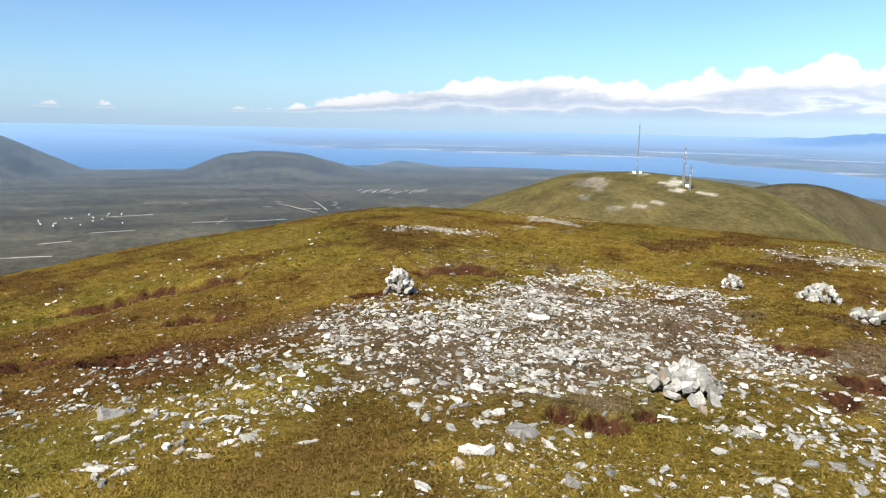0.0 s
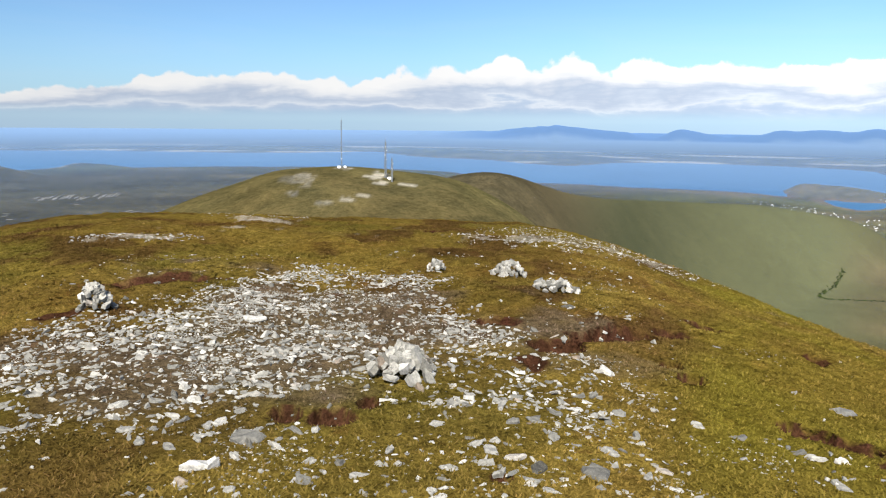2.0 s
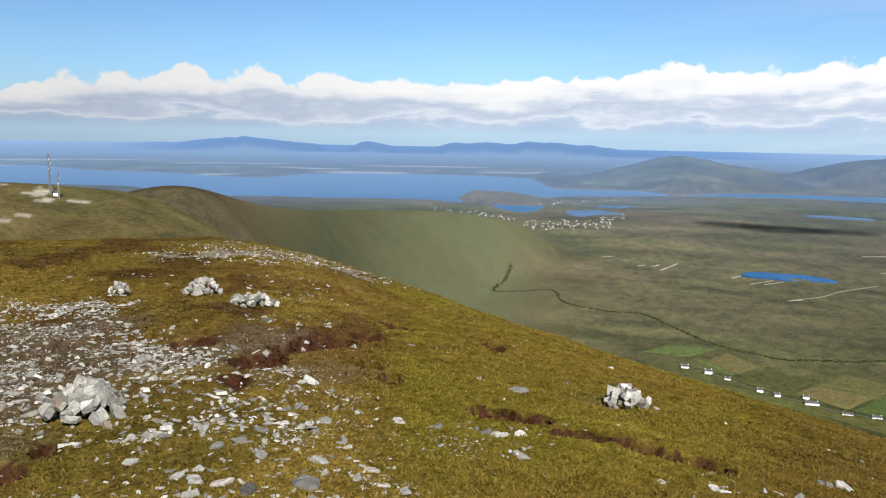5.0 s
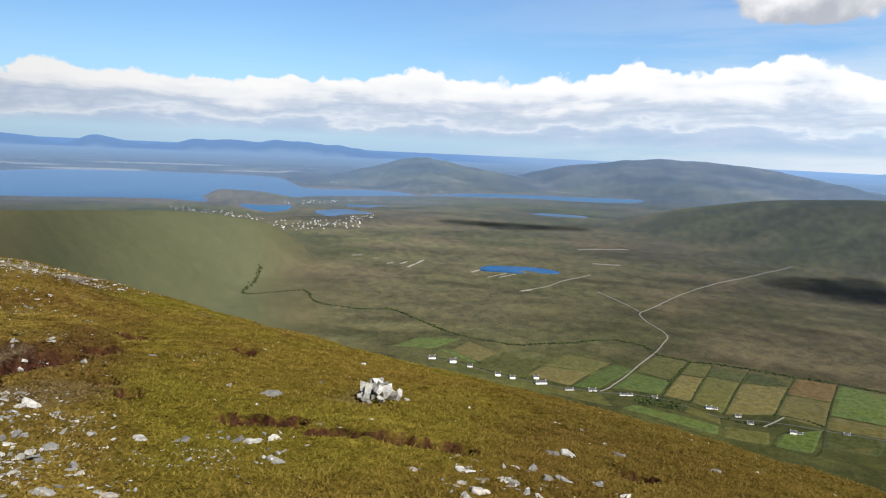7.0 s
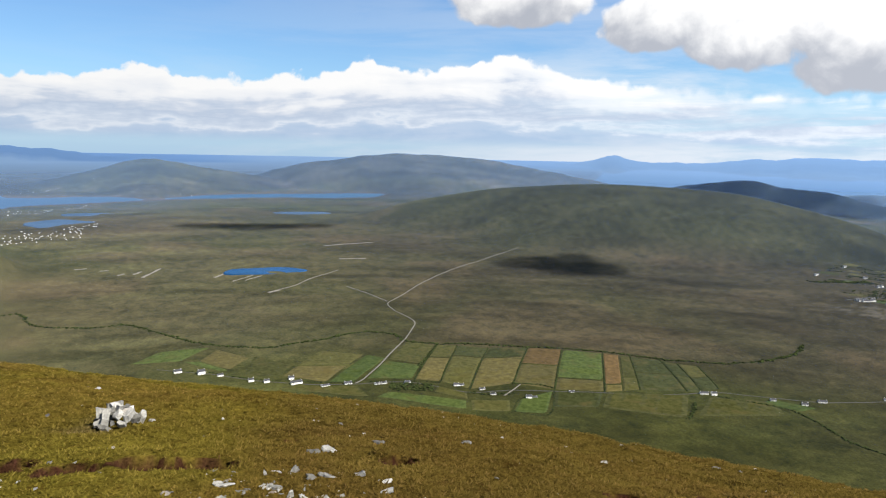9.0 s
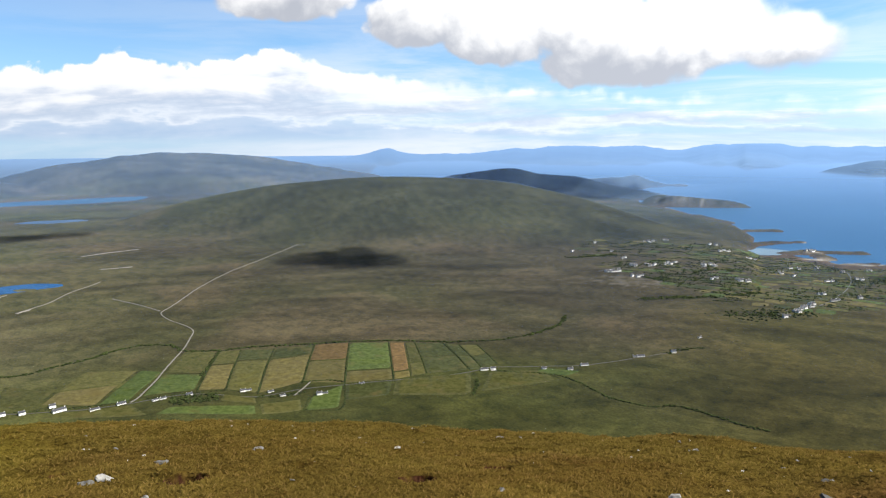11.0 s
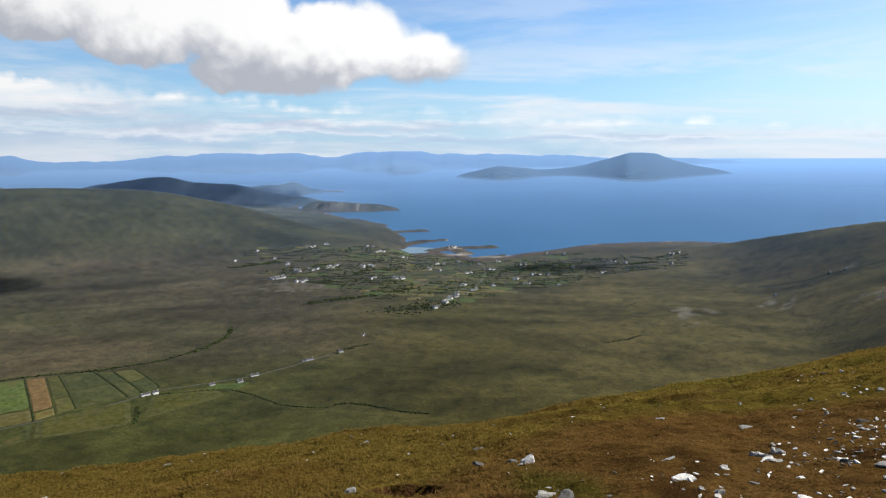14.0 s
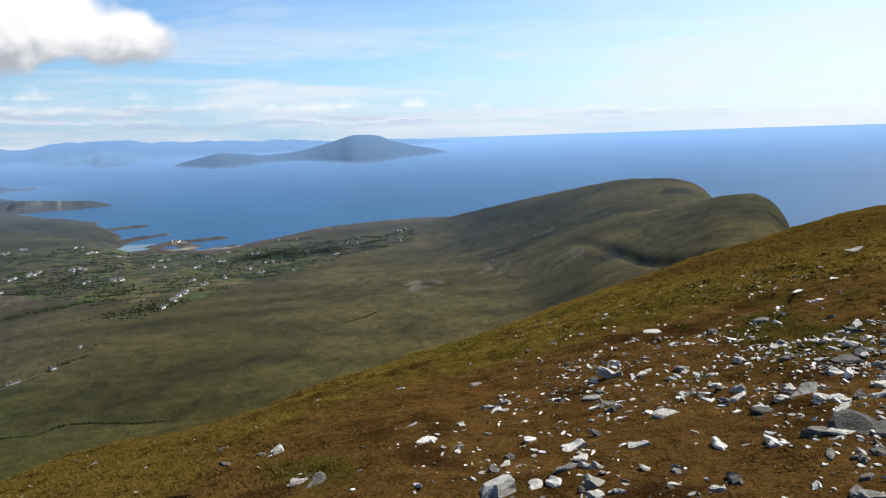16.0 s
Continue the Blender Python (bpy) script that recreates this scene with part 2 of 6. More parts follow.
def stone_material(name="quartzite", shade=1.0, tones=None):
    """Pale quartzite: white to grey, streaked, with grey-green crust and brown stain."""
    m, n, b = material(name)
    pos = n.node("ShaderNodeTexCoord").outputs["Object"]
    info, geo = n.node("ShaderNodeObjectInfo").outputs["Random"], n.node("ShaderNodeNewGeometry").outputs["Random Per Island"]
    rnd = n.math("FRACT", n.math("ADD", n.math("MULTIPLY", info, 7.31), n.math("MULTIPLY", geo, 3.17)))
    streak, spot = n.noise(pos, 7.0, 6.0, 0.65, 0.6), n.noise(pos, 24.0, 4.0, 0.6)
    tone = n.ramp(rnd, tones or [(0.0, (0.075, 0.072, 0.064)), (0.22, (0.12, 0.117, 0.107)), (0.5, (0.175, 0.171, 0.158)), (0.78, (0.235, 0.230, 0.214)), (0.94, (0.34, 0.334, 0.318)), (1.0, (0.13, 0.10, 0.075))])
    c = n.mix(1.0, tone, n.ramp(streak, [(0.3, (0.52, 0.53, 0.54)), (0.6, (1.12, 1.12, 1.10))]), "MULTIPLY")
    c = n.mix(1.0, c, grey(shade), "MULTIPLY")
    c = n.mix(n.mapr(spot, 0.52, 0.68, 0.0, 0.6), c, (0.13, 0.132, 0.115, 1))
    link(n.t, c, b.inputs["Base Color"])
    b.inputs["Roughness"].default_value = 0.85
    b.inputs["Specular IOR Level"].default_value = 0.15
    link(n.t, n.bump(n.math("ADD", streak, n.math("MULTIPLY", spot, 0.4)), 0.7, 0.03), b.inputs["Normal"])
    return m


def tuft_material():
    m = bpy.data.materials.new("heath_grass")
    m.use_nodes = True
    n = Net(m.node_tree)
    nodes = m.node_tree.nodes
    nodes.remove(nodes["Principled BSDF"])
    rnd = n.node("ShaderNodeNewGeometry").outputs["Random Per Island"]
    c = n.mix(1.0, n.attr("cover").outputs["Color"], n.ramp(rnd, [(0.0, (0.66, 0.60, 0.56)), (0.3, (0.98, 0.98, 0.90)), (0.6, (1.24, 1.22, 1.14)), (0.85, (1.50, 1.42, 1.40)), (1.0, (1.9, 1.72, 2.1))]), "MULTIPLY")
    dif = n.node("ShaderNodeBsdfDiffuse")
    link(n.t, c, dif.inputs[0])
    # blades lean every way in a dense sward
    lean = n.node("ShaderNodeVectorMath")
    lean.operation = "MULTIPLY_ADD"
    link(n.t, n.node("ShaderNodeNewGeometry").outputs["Normal"], lean.inputs[0])
    lean.inputs[1].default_value, lean.inputs[2].default_value = (0.5, 0.5, 0.5), (0.0, 0.0, 1.0)
    link(n.t, lean.outputs[0], dif.inputs["Normal"])
    link(n.t, dif.outputs[0], nodes["Material Output"].inputs[0])
    return m


STONE = stone_material()
# quartzite at half tone: grey slabs, and shade put into backlit boulders
DARK_STONE = stone_material("grey_shaded_quartzite", 0.5)
WHITE_STONE = stone_material("white_quartzite", 1.12)
# brighter quartzite for the south side: sunlit tops and dark sides in its tones
SUNLIT_STONE = stone_material("sunlit_quartzite", 1.0, [(0.0, (0.06, 0.058, 0.053)), (0.25, (0.12, 0.116, 0.107)), (0.42, (0.30, 0.294, 0.278)), (0.7, (0.44, 0.432, 0.41)), (1.0, (0.60, 0.59, 0.57))])
TUFT = tuft_material()
STEEL = plain("galvanised_steel", (0.22, 0.24, 0.26), 0.5, 3.0, 0.3, 0.0, 0.6)
PAINT_WHITE = plain("white_render", (0.78, 0.77, 0.75), 0.8, 0.6, 0.06)


def foliage_material(name, colour):
    m, n, b = material(name)
    rnd = n.node("ShaderNodeNewGeometry").outputs["Random Per Island"]
    pos = n.node("ShaderNodeTexCoord").outputs["Object"]
    c = n.mix(1.0, (*colour, 1), n.ramp(rnd, [(0.0, grey(0.55)), (1.0, (1.5, 1.45, 1.2))]), "MULTIPLY")
    link(n.t, n.mix(1.0, c, n.ramp(n.noise(pos, 0.6, 5.0), [(0.3, grey(0.6)), (0.7, grey(1.4))]), "MULTIPLY"), b.inputs["Base Color"])
    b.inputs["Roughness"].default_value = 0.95
    b.inputs["Specular IOR Level"].default_value = 0.0
    return m


def field_material(name, colour):
    """Pasture or hay, with mowing lines and worn patches."""
    m, n, b = material(name)
    pos = n.node("ShaderNodeTexCoord").outputs["Object"]
    rnd = n.node("ShaderNodeObjectInfo").outputs["Random"]
    v, w = n.noise(pos, 0.10, 6.0, 0.65, 0.6), n.noise(pos, 0.022, 5.0, 0.6)
    c = n.mix(1.0, (*colour, 1), n.ramp(rnd, [(0.0, (0.60, 0.61, 0.60)), (1.0, (0.92, 0.88, 0.84))]), "MULTIPLY")
    c = n.mix(1.0, c, n.ramp(v, [(0.32, (0.60, 0.62, 0.56)), (0.68, (1.36, 1.32, 1.26))]), "MULTIPLY")
    c = n.mix(n.mapr(w, 0.52, 0.72, 0.0, 0.6), c, (0.066, 0.054, 0.021, 1))
    link(n.t, c, b.inputs["Base Color"])
    b.inputs["Roughness"].default_value = 0.95
    b.inputs["Specular IOR Level"].default_value = 0.0
    return m


PASTURES = [field_material("lush_pasture", (0.054, 0.076, 0.024)), field_material("rough_pasture", (0.060, 0.062, 0.023)),
            field_material("mown_hay", (0.086, 0.078, 0.032)), field_material("rushy_pasture", (0.043, 0.050, 0.021)), field_material("dry_stubble", (0.100, 0.070, 0.032))]
SCRUB = foliage_material("dark_scrub", (0.022, 0.030, 0.012))
ROADWAY = plain("pale_gravel_road", (0.13, 0.120, 0.096), 0.9, 0.2, 0.2)
LANE = plain("grey_tarred_lane", (0.044, 0.043, 0.034), 0.9, 0.2, 0.2)
BARE_PEAT = plain("bleached_cut_peat", (0.17, 0.155, 0.13), 0.9, 0.1, 0.25)
SLATE_ROOF = plain("grey_slate", (0.045, 0.048, 0.055), 0.95, 1.5, 0.25)
GLASS_DARK = plain("dark_window_glass", (0.03, 0.035, 0.04), 0.15, 1.0, 0.1)
LAKE = plain("lake_water", (0.010, 0.058, 0.15), 0.22, 0.02, 0.2)
PALE_LAKE = plain("brackish_lagoon_water", (0.055, 0.095, 0.155), 0.25, 0.02, 0.15)
SHALLOW = plain("shallow_bay_water", (0.13, 0.19, 0.22), 0.3, 0.02, 0.15)
THIN_CLOUD = plain("thin_white_cloud", (0.9, 0.9, 0.9), 1.0, 0.01, 0.03)
THIN_CLOUD.node_tree.nodes["Principled BSDF"].inputs["Alpha"].default_value = 0.44
CLOUD = plain("white_cloud", (0.9, 0.9, 0.9), 1.0, 0.01, 0.03)
CLOUD.node_tree.nodes["Principled BSDF"].inputs["Alpha"].default_value = 0.30
GROUND = ground_material()
WATER = water_material()
VEIL = veil_material()


# ---- the land: one sheet, laid out by bearing and distance ----
def fold(r):
    """Distances past 1.2 km draw together, so that the horizon lies within five kilometres."""
    u = np.maximum(r - 1200.0, 0.0) / 3600.0
    return np.minimum(r, 1200.0) + 3600.0 * u / (1 + u)


def place(az, r, z):
    """World points of bearing, true distance and true height over the sea, with the earth's curve."""
    az, r, z = np.broadcast_arrays(np.asarray(az, float), np.asarray(r, float), np.asarray(z, float))
    k = fold(r) / r
    a = np.radians(az)
    return np.stack([np.sin(a) * r * k, np.cos(a) * r * k, EYE + (z - r * r / 1.46e7 - EYE) * k], -1)


def lattice(x, y, seed):
    i, j = np.floor(x).astype(np.int64), np.floor(y).astype(np.int64)
    u, v = x - i, y - j
    u, v = u * u * (3 - 2 * u), v * v * (3 - 2 * v)

    def h(a, b):
        n = (a * 374761393 + b * 668265263 + seed * 974634777) & 0x7FFFFFFF
        n = ((n ^ (n >> 13)) * 1274126177) & 0x7FFFFFFF
        return ((n ^ (n >> 16)) & 0xFFFF) / 65535.0
    return (h(i, j) * (1 - u) + h(i + 1, j) * u) * (1 - v) + (h(i, j + 1) * (1 - u) + h(i + 1, j + 1) * u) * v


def fbm(x, y, size, octaves=4, seed=1, rough=0.5):
    t, amp, tot = 0.0, 1.0, 0.0
    for k in range(octaves):
        t = t + amp * (lattice(x / size * 2 ** k + 17.3 * k, y / size * 2 ** k - 9.1 * k, seed + k) - 0.5)
        tot += amp
        amp *= rough
    return t / tot * 2


def smooth(a, b, x):
    t = np.clip((x - a) / (b - a), 0, 1)
    return t * t * (3 - 2 * t)


def curve(knots, az, k):
    """A soft curve through knots (bearing, values...) at the bearings az."""
    kn = np.array(knots, float)
    x, y = kn[:, 0], kn[:, k]
    if len(x) < 3:
        return np.interp(az, x, y)
    s = np.gradient(y, x)
    d = np.diff(y) / np.diff(x)
    s[1:-1] = np.where(d[:-1] * d[1:] > 0, 2 * d[:-1] * d[1:] / (d[:-1] + d[1:] + 1e-12), 0)
    i = np.clip(np.searchsorted(x, az) - 1, 0, len(x) - 2)
    h = x[i + 1] - x[i]
    t = np.clip((az - x[i]) / h, 0, 1)
    return (2 * t**3 - 3 * t**2 + 1) * y[i] + (t**3 - 2 * t**2 + t) * h * s[i] + (3 * t**2 - 2 * t**3) * y[i + 1] + (t**3 - t**2) * h * s[i + 1]


# the summit: bearing, slope at which its brow shows, distance of the brow
SUMMIT = [(-30, 12.0, 60), (-2, 10.9, 70), (5, 9.75, 75), (14, 8.5, 80), (26, 6.75, 85), (36, 7.0, 85), (46, 7.5, 85), (58, 7.75, 80),
          (64, 8.7, 70), (70, 10.6, 60), (76.5, 12.7, 48), (83, 14.8, 38), (91, 16.5, 32), (97, 17.9, 29), (106, 19.35, 27),
          (116, 20.6, 25), (124, 21.4, 25), (134, 22.1, 25), (146, 22.1, 25), (152, 21.8, 26), (159, 21.3, 27), (165.5, 20.4, 28),
          (177, 17.9, 34), (183, 16.4, 42), (195, 12.0, 60), (205, 8.4, 80), (212, 6.1, 95), (230, 3.5, 110), (280, 6.0, 90), (330, 12.0, 60)]
# crests: bearing, rise over the level of the eye in degrees, distance; then slopes before and behind
CRESTS = {
    "mast_hill": ([(24, -12, 600), (28, -8.3, 620), (32.6, -6.07, 640), (36, -4.87, 650), (40.3, -3.64, 660), (44.5, -3.4, 670), (50.5, -3.93, 670),
                   (53, -4.3, 670), (57, -6, 660), (62, -10, 640), (66, -16, 620)], 0.17, 0.35, 40),
    "spur": ([(46, -9, 1000), (50, -5.6, 1050), (53, -4.1, 1050), (56.2, -3.7, 1050), (59.7, -4.54, 1100), (61.4, -5.16, 1150), (65.2, -5.66, 1400),
              (70, -5.64, 1900), (76, -5.62, 2300), (80, -6.06, 2600), (82, -6.25, 2700), (84.7, -7.8, 2800), (88, -10, 2900)], 0.30, 0.35, 60),
    "bog_hill": ([(100, -9, 4600), (104, -7, 4600), (107.2, -5.61, 4600), (108.8, -5.2, 4600), (114, -3.82, 4500), (121, -2.75, 4400), (128.7, -2.27, 4300), (136.3, -2.54, 4200),
                  (143, -3.74, 4100), (148, -5.21, 3900), (152, -6.6, 3700), (156, -8.2, 3500)], 0.24, 0.25, 250),
    "dark_hills": ([(127, -3.3, 8000), (132.3, -2.52, 8000), (136, -1.95, 7700), (138.5, -1.68, 7500), (141, -2.1, 7500), (143.3, -2.28, 7400), (146, -2.85, 7200),
                    (148, -3.28, 7000), (151.2, -3.8, 6500), (154, -4.3, 6300), (156.5, -5.2, 6200)], 0.24, 0.3, 200),
    "cliff_head": ([(148.0, -5.0, 5950), (149.3, -3.75, 5880), (150, -3.63, 5860), (151.2, -3.67, 5850), (153.2, -3.82, 5850), (154.7, -3.96, 5860), (155.6, -4.15, 5880),
                    (156.2, -4.4, 5900), (156.8, -5.5, 5900)], 4.0, 0.25, 4),
    "outer_head": ([(142, -2.8, 9000), (144, -2.55, 9000), (145.9, -2.42, 9000), (147, -2.4, 9000), (148, -2.2, 9000), (148.8, -2.45, 9000), (149.6, -2.75, 9000), (150.6, -2.95, 9000),
                    (151.7, -2.92, 9000), (152.3, -3.2, 9000)], 0.12, 0.2, 30),
    "table_mountain": ([(98, -3.5, 10000), (103, -1.55, 10000), (106.9, -0.85, 10000), (110, -0.45, 10000), (113.5, -0.27, 10000), (117, -0.42, 10000),
                        (119.3, -0.63, 10000), (123, -1.21, 10000), (127.1, -1.91, 10000), (132, -3, 10000)], 0.22, 0.3, 300),
    "cone_hill": ([(84, -3.6, 9300), (86, -2.87, 9300), (89.4, -2.0, 9300), (92, -1.3, 9300), (93.9, -0.92, 9300), (95.5, -1.15, 9300), (97.7, -1.5, 9300),
                   (101, -2.0, 9300), (104, -2.5, 9300), (108, -3.4, 9300)], 0.14, 0.3, 100),
    "north_range": ([(20, -1.25, 30000), (40, -1.0, 29000), (51.4, -0.74, 28000), (56.2, -0.57, 28000), (60.6, -0.16, 28000), (63, -0.28, 28000), (66.2, -0.58, 28000),
                     (68.2, -0.97, 28000), (70.1, -0.26, 28000), (73.8, -0.78, 28000), (78.2, -0.27, 28000), (81, -0.3, 28000), (83.7, -0.14, 28000),
                     (87, -0.35, 28000), (89.8, -0.57, 28000), (92.6, -0.9, 28000), (97, -1.15, 28000), (106, -1.35, 28000)], 0.045, 0.2, 300),
    "south_range": ([(120, -1.3, 32000), (124.8, -0.78, 32000), (127.5, -0.45, 32000), (129, -0.03, 32000), (130.2, -0.38, 32000), (131.9, -0.62, 32000), (135, -0.42, 32000),
                     (140.6, -0.12, 32000), (148.3, -0.01, 32000), (151.1, -0.32, 32000), (154, 0.02, 32000), (156.9, 0.25, 32000), (159.4, -0.22, 32000),
                     (163, -0.15, 32000), (168, -0.25, 32000), (172, -0.5, 32000), (178, -0.6, 34000), (184, -0.9, 34000)], 0.04, 0.2, 300),
    "island": ([(159.8, -2.3, 14000), (161.0, -1.80, 14000), (162.4, -1.43, 13900), (164.2, -1.11, 13900), (165.9, -1.24, 14200), (167.6, -1.36, 15000), (169.7, -1.18, 15400), (171.4, -0.83, 15500), (172.6, -0.52, 15500),
                (173.4, -0.28, 15500), (174.2, -0.13, 15500), (175.8, -0.21, 15500), (176.8, -0.57, 15500), (177.8, -0.84, 15500), (179.1, -1.15, 15700), (180.0, -1.32, 15900), (181.0, -1.58, 16200), (181.5, -1.75, 16300), (182.2, -2.3, 16300)], 0.12, 0.3, 40),
    "sea_head": ([(170, -10.5, 3400), (177, -7.5, 3400), (181, -6.78, 3350), (185.4, -5.9, 3250), (190.7, -4.85, 3100), (195.9, -4.11, 3000), (198, -4.12, 2950),
                  (199.2, -4.3, 2900), (200.4, -4.8, 2850), (201.2, -5.6, 2800), (203, -8, 2700)], 0.10, 1.2, 60),
    "sea_head_two": ([(186, -10.5, 2300), (190, -8.7, 2300), (193, -7.6, 2280), (197, -6.75, 2250), (200, -5.95, 2220), (202, -5.45, 2200), (203.9, -5.30, 2200), (205, -5.7, 2150), (205.9, -6.6, 2100), (206.4, -7.5, 2050),
                      (208, -12, 2000), (212, -17, 1900)], 0.09, 0.5, 60),
    "north_hill": ([(340, 0.3, 7000), (352, 0.0, 7000), (355, -0.6, 7000), (358.5, -1.44, 7000), (360.4, -2.26, 7000), (362.8, -3.43, 6900), (365, -4.4, 6800)], 0.2, 0.3, 100),
    "round_hill": ([(6, -5, 6300), (10.6, -3.6, 6300), (13.1, -2.66, 6300), (15.6, -2.39, 6300), (18.1, -2.49, 6300), (20.5, -3.0, 6300), (22.4, -3.52, 6300), (26, -4.6, 6300)], 0.2, 0.3, 200),
    "pier_spit": ([(149, -5.6, 4700), (152, -5.5, 4450), (155, -5.95, 4250), (156.2, -6.6, 3950)], 0.08, 0.12, 20),
    "lagoon_nose": ([(77.4, -4.6, 5900), (78.8, -3.95, 5900), (80.5, -3.98, 5900), (82, -4.1, 5800), (84, -4.4, 5700), (87, -5, 5600)], 0.12, 0.12, 60),
}
SHORE = [(-30, 5000), (-2, 7100), (10, 7100), (20, 7600), (24, 8000), (26, 8900), (30, 7950), (39, 7950), (51, 7240), (60, 5900), (64, 5800), (73, 5700), (79, 5330),
         (82.5, 4800), (84, 5100), (85, 6200), (88.5, 6500), (101, 7000), (110, 7300), (114, 9000), (131, 9000), (146, 9000), (149, 6000), (150.5, 5700), (152.35, 5178),
         (154.87, 4600), (155.8, 4120), (156.4, 3800), (157.2, 3400), (158.9, 3400), (160, 3320), (161, 3290), (162.4, 3190), (164.4, 3250), (166.3, 3360), (168, 3450), (172.4, 3730), (181, 3950),
         (190, 3500), (199, 3150), (204, 2500), (207, 2200), (212, 2100), (230, 1800), (270, 1500), (320, 3500), (330, 5000)]
FAR_SHORE = [(-30, 40000), (2, 26700), (13, 18900), (19, 13400), (26, 12600), (40, 11500), (47, 12000), (50, 10500), (55, 9600), (62, 8500), (66, 9500), (70, 9750),
             (80, 9350), (83, 9000), (85, 7300), (88, 7200), (101, 7700), (110, 8000), (114, 9500), (127, 10500), (131, 60000), (330, 60000)]


def summit(az, r):
    brow = np.tan(np.radians(curve(SUMMIT, az, 1)))
    far = curve(SUMMIT, az, 2)
    b = HOVER / far**2
    a = brow - 2 * HOVER / far
    lim = np.maximum((0.62 - a) / (2 * b), far * 1.15)
    q = np.minimum(r, lim)
    return EYE - HOVER - a * q - b * q * q - np.maximum(r - lim, 0) * (a + 2 * b * lim)


# bare peat hollows on the summit: bearing, distance, half widths
PEAT = [(66.0, 16.5, 1.6, 0.5), (67.6, 17.2, 1.5, 0.5), (70.3, 18.6, 1.6, 0.5), (73.2, 21.2, 1.6, 0.7), (61.0, 14.2, 2.4, 0.8), (64.0, 15.6, 1.6, 0.6), (70.6, 14.5, 0.8, 0.35), (72.3, 13.5, 1.0, 0.3),
        (80.8, 12.4, 1.8, 0.34), (83.6, 12.2, 2.4, 0.36), (88.3, 11.5, 2.6, 0.36), (92.6, 11.5, 2.8, 0.42), (96.8, 11.5, 2.6, 0.36), (80.6, 19.9, 1.2, 0.5), (57.6, 7.7, 1.6, 0.2), (104, 14.0, 1.0, 0.3),
        (39.9, 9.8, 1.4, 0.3), (43.5, 9.7, 2.4, 0.4), (46.5, 10.2, 1.2, 0.3), (-1, 17, 3.0, 0.7), (4.8, 15.4, 3.4, 0.7), (10.5, 18.8, 4.0, 0.7), (4, 25.6, 4, 0.9), (23.6, 17.6, 2.4, 0.7), (33, 21.8, 5.0, 0.7),
        (11, 25.5, 3.0, 0.8), (57, 16.4, 2.6, 0.6), (59.6, 12.8, 2.4, 0.6), (112.7, 12.3, 1.2, 0.3), (131, 12.0, 1.8, 0.3), (138.1, 13.6, 1.2, 0.3), (156.5, 11.9, 2.5, 0.4), (47.4, 65, 1.4, 2), (50, 61, 1.4, 1.8), (52, 46, 1.4, 0.8), (40.5, 48.5, 1.4, 0.6)]
# stream gullies: bearing and distance of the head and the foot, depths there, half width
GULLIES = [(190.8, 2180, 193.5, 1940, 3, 12, 16), (193.5, 1940, 196, 1770, 12, 22, 20), (196, 1770, 199, 1610, 22, 16, 22), (199, 1610, 204, 1450, 16, 12, 24), (80.5, 2000, 84.3, 1975, 2, 5, 22), (172, 1640, 174.3, 1690, 3, 7, 14),
           (142, 1900, 143, 1650, 2, 5, 25), (146, 1330, 150, 1205, 2, 5, 18), (150, 1205, 158.5, 1150, 4, 7, 18)]
# low rocky points of the bay: bearing and distance of both ends, height, half width
SPITS = [(154.9, 4260, 158.0, 4318, 8, 48), (154.6, 3490, 156.2, 3650, 9, 55), (156.2, 3650, 158.0, 3800, 8, 45), (158.0, 3800, 159.6, 3866, 6, 34), (159.0, 3440, 160.3, 3520, 11, 55), (160.3, 3520, 163.3, 3560, 9, 46),
         (160.3, 3520, 161.5, 3330, 8, 40), (152.5, 5150, 154.9, 4680, 6, 40), (162.8, 3215, 164.4, 3270, 5, 30)]


